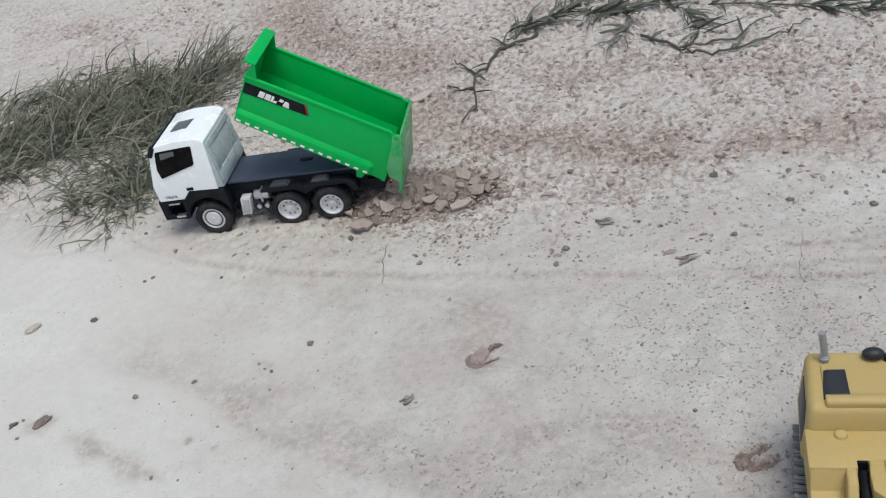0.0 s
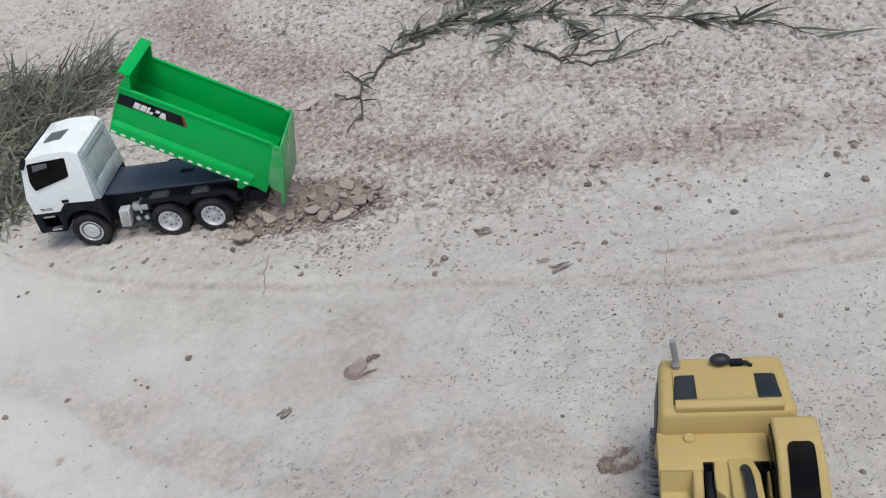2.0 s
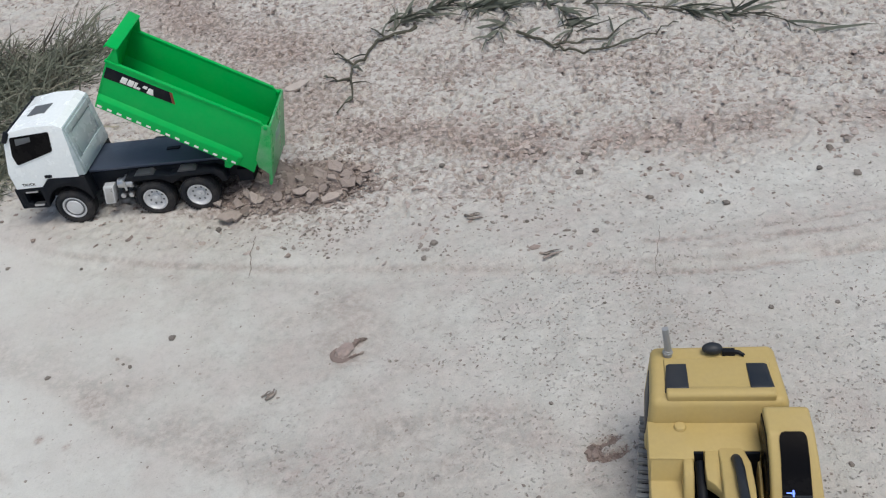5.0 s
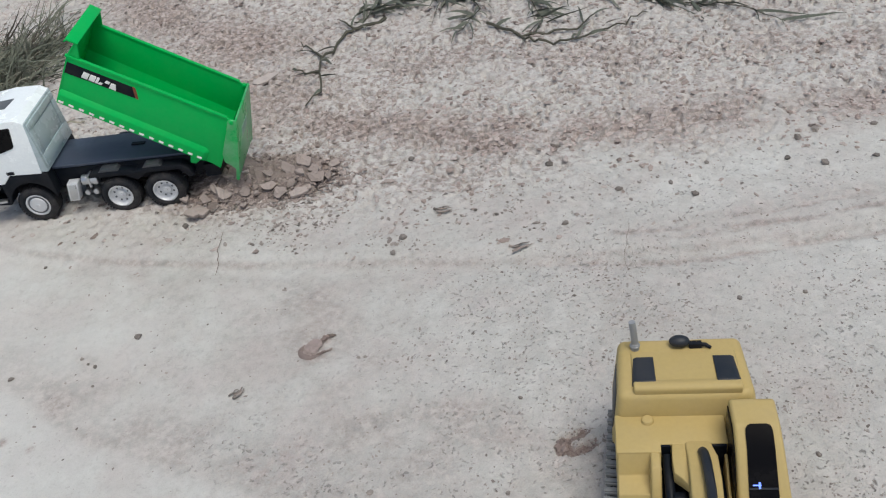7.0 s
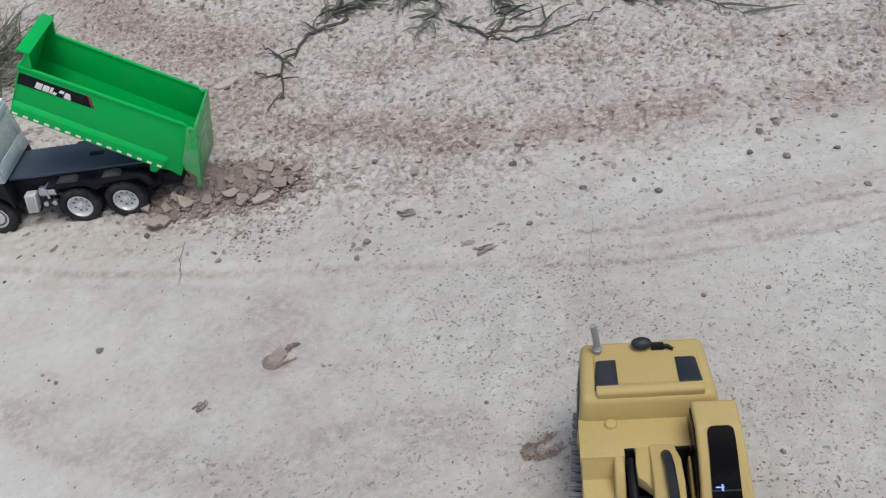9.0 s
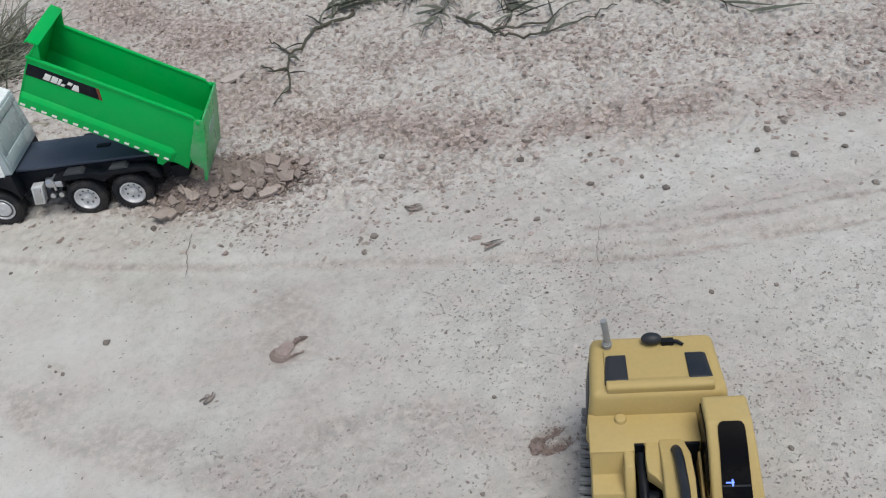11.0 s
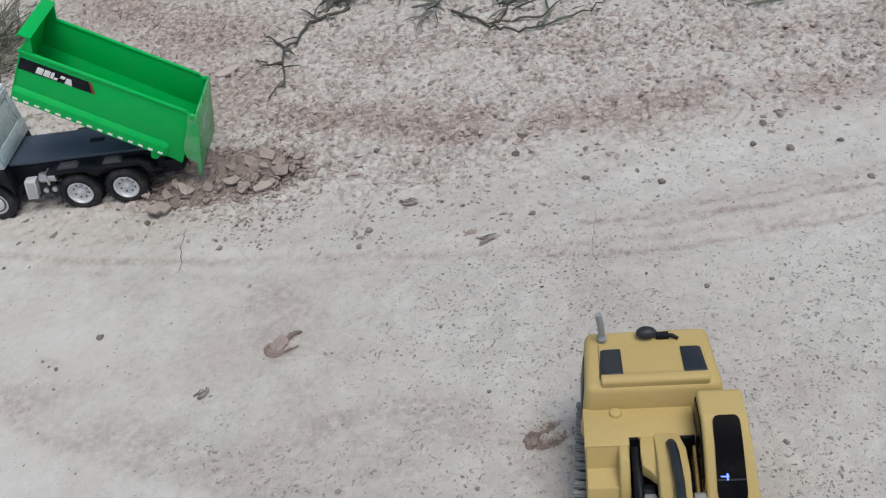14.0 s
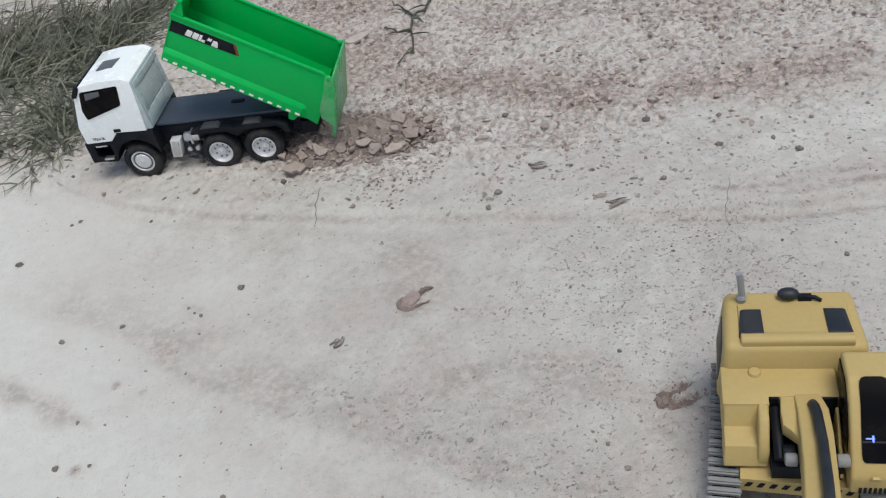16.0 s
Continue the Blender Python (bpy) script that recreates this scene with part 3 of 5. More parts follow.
STONES = [(0.408, 1.059, 9), (0.468, 0.974, 7), (0.545, 0.927, 8), (0.529, 0.960, 5), (0.585, 0.979, 5), (0.709, 0.981, 8), (0.676, 0.948, 7), (0.709, 0.920, 9), (0.385, 0.936, 7), (0.315, 0.986, 4), (0.294, 1.005, 4),
          (0.198, 0.987, 9), (0.181, 0.963, 6), (0.128, 0.987, 3), (0.245, 1.152, 8), (-0.025, 1.149, 8), (-0.063, 1.131, 8), (-0.122, 0.944, 7), (-0.262, 0.929, 5)]
STONES_FAR = [(0.279, 0.855, 3), (0.353, 0.821, 3), (0.462, 0.796, 3), (0.509, 0.752, 5), (0.573, 0.735, 5), (0.254, 0.704, 4), (0.119, 0.815, 3), (0.047, 1.074, 4), (-0.244, 1.127, 4), (-0.345, 1.169, 5), (-0.357, 1.166, 4),
              (-0.417, 1.104, 8), (-0.333, 0.928, 6), (-0.310, 0.739, 6), (-0.275, 0.732, 4), (0.093, 0.644, 5), (0.475, 0.550, 4), (0.739, 0.990, 8), (0.769, 0.909, 6), (0.757, 0.833, 7), (0.768, 1.037, 6), (0.806, 0.969, 6), (0.210, 0.603, 4), (-0.139, 0.652, 5), (-0.296, 0.795, 4), (-0.265, 0.781, 3), (-0.302, 0.700, 4), (0.218, 0.573, 5), (0.112, 0.817, 3), (-0.184, 0.931, 4), (-0.177, 0.920, 3), (-0.169, 0.913, 4), (-0.170, 0.883, 3), (-0.472, 0.909, 4), (-0.472, 0.938, 4)]
PEBBLES = [lump_mesh("pebble", M_STONE, k, 0.42, 0.65, 3) for k in range(5)]
rnd = random.Random(4)
for k, (x, y, mm) in enumerate(STONES + STONES_FAR):
    ob = new("pebble", PEBBLES[k % 5])
    s = mm / 1000 * 0.50
    ob.matrix_world = pose(x, y, gz(x, y) + 0.35 * s, rnd.uniform(-12, 12), rnd.uniform(-12, 12), rnd.uniform(0, 360)) @ Matrix.Diagonal((s * rnd.uniform(1.0, 1.5), s, s, 1))
    tagged(ob, "small dark brown clay pebble lying on the pale ground", "pebble", "pebbles on the ground")


def stick(bm, points, r0, r1, n=6):
    pts = [Vector(p) for p in points]
    rings = []
    for i, p in enumerate(pts):
        way = (pts[min(i + 1, len(pts) - 1)] - pts[max(i - 1, 0)]).normalized()
        q = way.to_track_quat("Z", "Y")
        r = r0 + (r1 - r0) * i / (len(pts) - 1)
        rings.append([p + q @ Vector((r * math.cos(a * math.tau / n), r * math.sin(a * math.tau / n), 0)) for a in range(n)])
    return loft(bm, rings)


def bark_bit(x, y, turn, length, width, label):
    """A curl of dry bark: a few splinters side by side."""
    ob = thing("bark_piece", pose(x, y, gz(x, y) + 0.002, 0, 0, turn), label, "bark")
    r = random.Random(int(x * 1000))
    for k in range(6):
        bm, w = B(), width * (k - 2.5) / 5
        a, b = -length / 2 * r.uniform(0.2, 1), length / 2 * r.uniform(0.2, 1)
        tilt, arch = r.uniform(-0.35, 0.35), r.uniform(-0.003, 0.003)
        stick(bm, [(a + (b - a) * i / 5, w + tilt * (a + (b - a) * i / 5) + arch * math.sin(i * 0.63) + r.uniform(-1, 1) * 0.0005, r.uniform(0, 0.0012) + 0.001 * math.sin(i * 0.8 + k)) for i in range(6)], r.uniform(0.0008, 0.0018), 0.0004)
        part("splinter", bm, M_STONE if k % 3 else M_CLOD, ob)


bark_bit(0.255, 1.020, -18, 0.028, 0.008, "small split piece of dark bark on crumbly earth")
bark_bit(0.324, 0.915, -8, 0.034, 0.007, "long dark splinter of bark on the clay")
bark_bit(0.430, 1.095, -30, 0.022, 0.006, "short brown bark splinter among clay crumbs")
bark_bit(-0.016, 0.813, 38, 0.018, 0.007, "short grey bark splinter on smooth clay")


def crack(points, width, label):
    r, bm = random.Random(len(points)), B()
    line = []
    for (x0, y0), (x1, y1) in zip(points, points[1:]):
        for k in range(6):
            line.append((x0 + (x1 - x0) * k / 6 + r.uniform(-1, 1) * 0.0012, y0 + (y1 - y0) * k / 6 + r.uniform(-1, 1) * 0.0012))
    n, rows = len(line), []
    for i, (x, y) in enumerate(line):
        w = width * (0.25 + 0.75 * math.sin(math.pi * (i + 0.5) / n)) * r.uniform(0.6, 1.2)
        rows.append([bm.verts.new((x + s * w, y, gz(x + s * w, y) + 0.0011)) for s in (-0.5, 0.5)])
    for a, b in zip(rows, rows[1:]):
        bm.faces.new((a[0], a[1], b[1], b[0]))
    return tagged(new("ground_crack", finish("ground_crack", bm, M_CRACK)), label, "crack", kind="structure")


crack([(-0.014, 1.095), (-0.023, 1.061), (-0.026, 1.037), (-0.032, 1.020)], 0.0013, "thin dry crack in the pale clay")
crack([(0.457, 0.918), (0.444, 0.890), (0.425, 0.857), (0.422, 0.824)], 0.0006, "hairline dry crack across the worn clay")
crack([(0.435, 1.020), (0.451, 0.994), (0.468, 0.972), (0.483, 0.947)], 0.0005, "hairline crack beside a pebble in the clay")


def scrape_clod(x, y, turn, s, label, material=None, slim=0.7, flat=0.45, rough=0.6):
    ob = new("clay_clod", lump_mesh("clay_clod", material or M_DAMP, x * 9 + turn, rough, flat, 4))
    ob.matrix_world = pose(x, y, gz(x, y) + 0.2 * s, 6, -4, turn) @ Matrix.Diagonal((s, s * slim, s, 1))
    tagged(ob, label, "clod", "clods in the scrapes")


scrape_clod(0.0665, 0.8485, 48, 0.0115, "smooth pinkish mound of pressed clay", M_ROSY, 0.62, 0.22, 0.55)


def pressed_rim(x, y, radius, start, sweep, thick, label):
    """A low crescent of clay pushed up round one side of a mound."""
    r, bm, rings = random.Random(6), B(), []
    for i in range(15):
        a = math.radians(start + sweep * i / 14)
        w = thick * (0.12 + math.sin(math.pi * i / 14) ** 0.8) * r.uniform(0.85, 1.12)
        c, out = Vector((math.cos(a), math.sin(a), 0)) * radius * r.uniform(0.96, 1.05), Vector((math.cos(a), math.sin(a), 0))
        rings.append([c + out * (w * math.cos(k * math.tau / 8)) + Vector((0, 0, 0.38 * w * math.sin(k * math.tau / 8))) for k in range(8)])
    loft(bm, rings)
    ob = new("clay_clod", finish("clay_rim", bm, M_DAMP, True))
    ob.matrix_world = pose(x, y, gz(x, y) + 0.0008)
    tagged(ob, label, "clod", "clods in the scrapes")


pressed_rim(0.0660, 0.8475, 0.0115, 120, 190, 0.0036, "brown crescent of clay pushed up round a mound")
scrape_clod(0.0810, 0.8575, 15, 0.0058, "crumbling brown clay ridge beside a mound", M_DAMP, 0.45, 0.45, 0.9)
scrape_clod(0.0880, 0.8600, -20, 0.0042, "small dark clay crumb at a ridge end", M_CLOD, 0.5, 0.5, 0.9)
scrape_clod(0.0775, 0.8530, 35, 0.0036, "small dark clay crumb at a ridge end", M_CLOD, 0.5, 0.5, 0.9)
scrape_clod(0.0770, 0.8380, 12, 0.0044, "thin brown clay ridge beside a mound", M_DAMP, 0.42, 0.40, 0.9)
scrape_clod(0.0845, 0.8400, 25, 0.0030, "thin brown clay ridge beside a mound", M_CLOD, 0.5, 0.45, 0.9)
scrape_clod(0.2725, 0.6345, 80, 0.0085, "brown clay clod in a scrape beside the excavator track")
scrape_clod(-0.447, 0.925, 35, 0.0100, "reddish brown clod on pale clay", M_CLOD, 0.6, 0.35, 0.35)
scrape_clod(-0.441, 0.927, 40, 0.0060, "dark crumbled edge of a clod on pale clay", M_STONE, 0.4, 0.5)
scrape_clod(-0.483, 0.933, 30, 0.0055, "dark clay crumb lying on pale clay", M_STONE, 0.45, 0.6)
scrape_clod(-0.505, 1.118, 25, 0.0110, "flat grey lump of clay on pale ground", M_CRUST, 0.5, 0.35, 0.4)


def scrape_chance(x, y):
    return 0.4 * np.maximum.reduce([scrape_share(x, y, sx, sy, r) for sx, sy, r in SCRAPES])


crumbs("scrape_crumbs", M_DAMP, "damp reddish-brown crumbs in the forked scrape", 18000, (0.25, 0.32, 0.60, 0.67), scrape_chance, (0.0007, 0.0024), 34, 0.4, (OCT, OCT_F))


# ---- the heap that was tipped out ----
def heap_height(x, y):
    """Two low mounds of tipped earth, one behind the wheels and one farther back."""
    bump_a = math.exp(-(((x - 0.012) / 0.046) ** 2) - ((y - 1.210) / 0.036) ** 2)
    bump_b = math.exp(-(((x - 0.095) / 0.042) ** 2) - ((y - 1.178) / 0.032) ** 2)
    return 0.029 * bump_a + 0.017 * bump_b


def clay_plate(s_long, s_wide, rs):
    """A broken plate of dried clay: ragged outline, domed top, undercut edge."""
    bm, n = B(), rs.randint(7, 10)
    turns = sorted(rs.uniform(0, math.tau) * 0.25 + math.tau * i / n * 0.9 for i in range(n))
    rim = [(s_long * rs.uniform(0.62, 1.15) * math.cos(t), s_wide * rs.uniform(0.62, 1.15) * math.sin(t)) for t in turns]
    thick = 0.0022 + 0.16 * min(s_long, s_wide)
    rows = [(0.72, -0.6), (0.93, -0.15), (1.0, 0.75), (0.96, 1.0), (0.45, 1.08)]
    loft(bm, [[(u * k, w * k, thick * (h + rs.uniform(-0.22, 0.22))) for u, w in rim] for k, h in rows])
    return finish("clay_plate", bm, M_FLAKE)


PLATES = [(0.021, 1.166, 9, 8, 20), (0.035, 1.153, 5, 4, 12), (0.104, 1.180, 14, 13, 22), (0.119, 1.150, 15, 11, 14), (0.088, 1.131, 15, 8, 6), (0.068, 1.142, 12, 9, 22), (0.145, 1.180, 10, 7, 8),
          (0.151, 1.160, 7, 6, 8), (-0.041, 1.148, 21, 14, 6), (-0.019, 1.181, 6, 9, 16), (0.000, 1.199, 12, 10, 18), (-0.012, 1.168, 8, 11, 20), (-0.060, 1.182, 9, 9, 10), (0.015, 1.142, 6, 4, 5), (0.052, 1.160, 12, 8, 10),
          (0.102, 1.142, 9, 5, 16), (0.131, 1.150, 7, 10, 12), (0.084, 1.174, 12, 10, 26), (0.118, 1.166, 11, 8, 16), (0.084, 1.153, 9, 6, 28), (-0.033, 1.170, 10, 8, 14), (0.096, 1.160, 9, 6, 20)]


def tipped_heap():
    rs = random.Random(12)
    for x, y, long_mm, wide_mm, tilt in PLATES:
        ob = new("clay_plate", clay_plate(long_mm / 1000, wide_mm / 1000, rs))
        ob.matrix_world = pose(x, y, gz(x, y) + 0.95 * heap_height(x, y) + 0.0042, tilt * rs.uniform(0.6, 2.2) + 4, rs.uniform(-1.5, 1.5) * tilt, rs.uniform(-30, 30))
        tagged(ob, "flat broken plate of dry pinkish clay in the heap", "clay plate", "plates of the tipped heap")
    kinds = [lump_mesh("clay_lump", M_CLOD if k % 2 else M_DAMP, 20 + k, 0.55, 0.6, 2) for k in range(6)]
    made = 0
    while made < 150:
        x, y = rs.gauss(0.045, 0.058), rs.gauss(1.185, 0.030)
        if y < 1.132 - 0.10 * (x - 0.05) or not -0.075 < x < 0.165 or y > 1.245 - 0.25 * max(0, x):
            continue
        made += 1
        s = 0.0016 + 0.0050 * rs.random() ** 2.5
        ob = new("clay_lump", kinds[made % 6])
        ob.matrix_world = pose(x, y, gz(x, y) + 0.9 * heap_height(x, y) + 0.2 * s, rs.uniform(-30, 30), rs.uniform(-30, 30), rs.uniform(0, 360)) @ Matrix.Diagonal((s * rs.uniform(1, 1.5), s, s * rs.uniform(0.6, 1.0), 1))
        tagged(ob, "small brown lump of clay in the tipped heap", "clay lump", "lumps of the tipped heap")
    bm = B()
    bmesh.ops.create_grid(bm, x_segments=90, y_segments=56, size=1.0)
    for v in bm.verts:
        x, y = 0.045 + 0.135 * v.co.x, 1.192 - 0.15 * 0.135 * v.co.x + 0.075 * v.co.y
        q = max(0.0, 1 - (v.co.x**2 + v.co.y**2) * (1.2 + 0.7 * noise.noise(Vector((x * 30, y * 30, 9)))))
        h = heap_height(x, y) * min(1, 3 * q) + 0.006 * q * (1 + noise.noise(Vector((x * 60, y * 60, 2)))) + (0.0035 * noise.noise(Vector((x * 150, y * 150, 5))) + 0.002 * noise.noise(Vector((x * 330, y * 330, 7)))) * min(1, q * 4)
        v.co = (x, y, gz(x, y) - 0.0045 + h)
    tagged(new("tipped_earth", finish("tipped_earth", bm, M_TIPPED, True)), "low heap of crumbled brown clay behind the truck", "earth heap", kind="stuff")


tipped_heap()
crumbs("heap_crumbs", M_TIPPED, "fine brown crumbs on and round the tipped heap", 9000, (-0.10, 0.2, 1.09, 1.30), lambda x, y: ease(1.15, 0.5, np.hypot((x - 0.045) / 0.125, (y - 1.19 + 0.15 * (x - 0.045)) / 0.07)), (0.0010, 0.0036), 33, lift=lambda x, y: 0.9 * np.array([heap_height(a, b) for a, b in zip(x, y)]))
tagged(new("clay_crust", finish("clay_crust", loft(B(), [[(0.075 + k * 0.021 * math.cos(t) * (1 + 0.2 * math.sin(3 * t)) + 0.004 * math.sin(t), 1.490 + k * 0.013 * math.sin(t) + 0.006 * math.cos(t), gz(0.075, 1.49) + h) for t in np.linspace(0, math.tau, 13)[:-1]] for k, h in ((0.95, -0.003), (1.0, 0.0008), (0.9, 0.0018))]), M_CRUST)), "pale flat crust of dry clay on crumbly earth", "clay crust")


# ---- grass ----
rs_blade = random.Random(77)


def blade_points(root, lean, length, droop, steps=5):
    """A bending blade: rises along lean and droops over."""
    pts, p, way = [], Vector(root), Vector(lean).normalized()
    for k in range(steps + 1):
        pts.append(p.copy())
        p = p + way * (length / steps)
        way = (way + Vector((0, 0, -droop / steps))).normalized()
        way = (way + Vector((rs_blade.gauss(0, 0.13), rs_blade.gauss(0, 0.13), rs_blade.gauss(0, 0.08)))).normalized()
        if p.z < 0.001:
            p.z, way.z = 0.001, 0.02
    return pts


def add_blade(verts, faces, pts, width, twist):
    base = len(verts)
    n = len(pts)
    for i, p in enumerate(pts):
        way = (pts[min(i + 1, n - 1)] - pts[max(i - 1, 0)]).normalized()
        side = way.cross(Vector((math.sin(twist), math.cos(twist), 0.7))).normalized()
        w = width * (1 - (i / (n - 1)) ** 1.8) * (0.55 + 0.45 * min(1, i)) + 0.0002
        verts.append(tuple(p + side * w / 2))
        verts.append(tuple(p - side * w / 2))
    faces += [(base + 2 * i, base + 2 * i + 1, base + 2 * i + 3, base + 2 * i + 2) for i in range(n - 1)]


GREEN_TUFTS = ((-0.412, 1.470, 60, 0.012), (-0.402, 1.420, 70, 0.014), (-0.400, 1.375, 30, 0.010), (-0.503, 1.430, 14, 0.006), (-0.494, 1.400, 10, 0.006))


def grass_stalk_shade():
    """Dead stalks: a low mat added as shade inside the clump, and stiff culms that stick out of its far edge."""
    rs = random.Random(19)
    verts, faces = [], []
    # low dark blades stand in for the shade of the clump's core
    for k in range(1500):
        f = rs.random()
        x, y = -0.80 + 0.46 * f + rs.gauss(0, 0.03), 1.70 + 0.04 * f + rs.gauss(0, 0.055)
        lean = Vector((rs.gauss(0.5, 0.5), rs.gauss(0.1, 0.5), rs.uniform(0.05, 0.45)))
        add_blade(verts, faces, blade_points((x, y, 0.0), lean, rs.uniform(0.03, 0.075), rs.uniform(0.4, 1.2)), rs.uniform(0.0016, 0.0034), rs.uniform(0, 6.3))
    for k in range(120):
        f = rs.random()
        x, y = -0.72 + 0.40 * f + rs.gauss(0, 0.015), 1.79 + 0.05 * f + rs.gauss(0, 0.03)
        lean = Vector((rs.gauss(0.55, 0.3), rs.gauss(0.25, 0.25), rs.uniform(0.3, 0.8)))
        add_blade(verts, faces, blade_points((x, y, 0.0), lean, rs.uniform(0.06, 0.14), rs.uniform(0.1, 0.5)), rs.uniform(0.0024, 0.0042), rs.uniform(0, 6.3))
    me = mesh_from("grass_stalk_shade", verts, faces, M_STALK_SHADE)
    tagged(new("grass_stalk_shade", me), "dead stalks and a low mat standing in for the clump's inner shade", "dead grass", kind="stuff")


def grass_clump():
    rs = random.Random(7)
    verts, faces = [], []
    for tuft in range(80):
        f = rs.random()
        cx, cy = -0.82 + 0.53 * f + rs.gauss(0, 0.03), 1.70 + 0.05 * f + rs.gauss(0, 0.075 - 0.02 * f)
        way = Vector((rs.gauss(0.6, 0.35), rs.gauss(0.25, 0.4), 0))
        tall = rs.uniform(0.6, 1.25)
        for k in range(rs.randint(30, 62)):
            x, y = cx + rs.gauss(0, 0.022), cy + rs.gauss(0, 0.026)
            lean = way + Vector((rs.gauss(0, 0.4), rs.gauss(0, 0.45), rs.uniform(0.1, 0.95)))
            length = tall * rs.uniform(0.04, 0.12) * (1.35 if rs.random() < 0.08 else 1.0)
            add_blade(verts, faces, blade_points((x, y, 0.0), lean, length, rs.uniform(0.3, 1.6)), rs.uniform(0.0015, 0.0036), rs.uniform(0, 6.3))
    for tx, ty, count, spread in ((-0.40, 1.46, 70, 0.05), (-0.50, 1.47, 45, 0.04), (-0.56, 1.50, 40, 0.05), (-0.44, 1.54, 90, 0.06), (-0.30, 1.52, 40, 0.05), (-0.53, 1.55, 45, 0.05), (-0.46, 1.43, 30, 0.04), (-0.40, 1.35, 22, 0.04), (-0.51, 1.40, 26, 0.04), (-0.45, 1.49, 40, 0.05), (-0.39, 1.41, 26, 0.04), (-0.575, 1.70, 70, 0.05), (-0.50, 1.69, 80, 0.05), (-0.42, 1.66, 80, 0.05), (-0.37, 1.67, 60, 0.05), (-0.51, 1.61, 80, 0.05), (-0.43, 1.58, 90, 0.05), (-0.37, 1.58, 70, 0.05), (-0.62, 1.62, 50, 0.06), (-0.43, 1.49, 60, 0.04), (-0.416, 1.42, 45, 0.035), (-0.50, 1.51, 40, 0.04), (-0.43, 1.44, 60, 0.05), (-0.39, 1.47, 50, 0.05), (-0.44, 1.37, 40, 0.04), (-0.40, 1.38, 40, 0.04), (-0.36, 1.42, 30, 0.03), (-0.47, 1.46, 50, 0.05), (-0.72, 1.93, 60, 0.07), (-0.66, 1.96, 60, 0.06), (-0.60, 1.93, 70, 0.07), (-0.53, 1.92, 70, 0.07), (-0.46, 1.88, 70, 0.06), (-0.39, 1.85, 50, 0.05), (-0.56, 1.99, 30, 0.05), (-0.49, 1.96, 30, 0.05)):
        for k in range(count):
            x, y = tx + rs.gauss(0, spread * 0.5), ty + rs.gauss(0, spread * 0.6)
            lean = Vector((rs.gauss(0.0, 0.6), rs.gauss(-0.5, 0.5), rs.uniform(0.05, 0.5)))
            add_blade(verts, faces, blade_points((x, y, 0.0), lean, rs.uniform(0.04, 0.10), rs.uniform(0.5, 1.6)), rs.uniform(0.0015, 0.0034), rs.uniform(0, 6.3))
    for tx, ty, count, spread in GREEN_TUFTS:
        for k in range(count):
            lean = Vector((rs.gauss(0.15, 0.5), rs.gauss(-0.25, 0.5), rs.uniform(0.25, 0.9)))
            add_blade(verts, faces, blade_points((tx + rs.gauss(0, spread), ty + rs.gauss(0, spread), 0.0), lean, rs.uniform(0.035, 0.085), rs.uniform(0.4, 1.4)), rs.uniform(0.0024, 0.0046), rs.uniform(0, 6.3))
    me = mesh_from("grass_clump", verts, faces, M_GRASS)
    tagged(new("grass_clump", me), "tangled clump of grey-green wiry grass", "grass", kind="stuff")


grass_clump()
grass_stalk_shade()


def runner(points, leaves, leaf, label, seed, r=0.0014):
    """A creeping stem with narrow leaves to both sides."""
    rs = random.Random(seed)
    ob = thing("grass_runner", pose(points[0][0], points[0][1], 0), label, "creeping grass", "grass runners")
    at = Vector((points[0][0], points[0][1], 0))
    line = []
    for (x0, y0), (x1, y1) in zip(points, points[1:]):
        for k in range(4):
            x, y = x0 + (x1 - x0) * k / 4 + rs.uniform(-1, 1) * 0.0009, y0 + (y1 - y0) * k / 4 + rs.uniform(-1, 1) * 0.0009
            line.append(Vector((x, y, gz(x, y) + 0.004 + 0.0022 * rs.random())) - at)
    line.append(Vector((*points[-1], gz(*points[-1]) + 0.004)) - at)
    part("stem", stick(B(), line, r, r * 0.35), M_STEM, ob, "thin dark brown-green stem")
    verts, faces = [], []
    for k in range(int(leaves * 1.3)):
        i = rs.randrange(len(line) - 1)
        p = line[i].lerp(line[i + 1], rs.random())
        way = (line[i + 1] - line[i]).normalized()
        side = Vector((-way.y, way.x, 0)) * rs.choice((-1, 1))
        lean = way * rs.uniform(0.3, 1.0) + side * rs.uniform(0.2, 0.9) + Vector((0, 0, rs.uniform(0.05, 0.5)))
        add_blade(verts, faces, blade_points(p, lean, leaf * rs.uniform(0.6, 1.9), rs.uniform(0.3, 1.0)), rs.uniform(0.0034, 0.0068), rs.uniform(0, 6.3))
    leaf_ob = new("leaves", mesh_from("leaves", verts, faces, M_RUNNER))
    leaf_ob.parent = ob


runner([(0.300, 1.599), (0.244, 1.584), (0.226, 1.579), (0.184, 1.517), (0.170, 1.506), (0.162, 1.459), (0.156, 1.397), (0.126, 1.363)], 7, 0.030, "bare end of a dry creeping stem on crumbly earth", 1, 0.0031)
runner([(0.174, 1.508), (0.160, 1.548), (0.147, 1.590)], 2, 0.028, "short dark side shoot of creeping grass", 2, 0.0024)
runner([(0.161, 1.462), (0.145, 1.466), (0.127, 1.484)], 2, 0.028, "short dark side shoot on crumbly earth", 3, 0.0026)
runner([(0.240, 1.584), (0.232, 1.612), (0.223, 1.641)], 2, 0.03, "upright dark side shoot of creeping grass", 14, 0.0024)
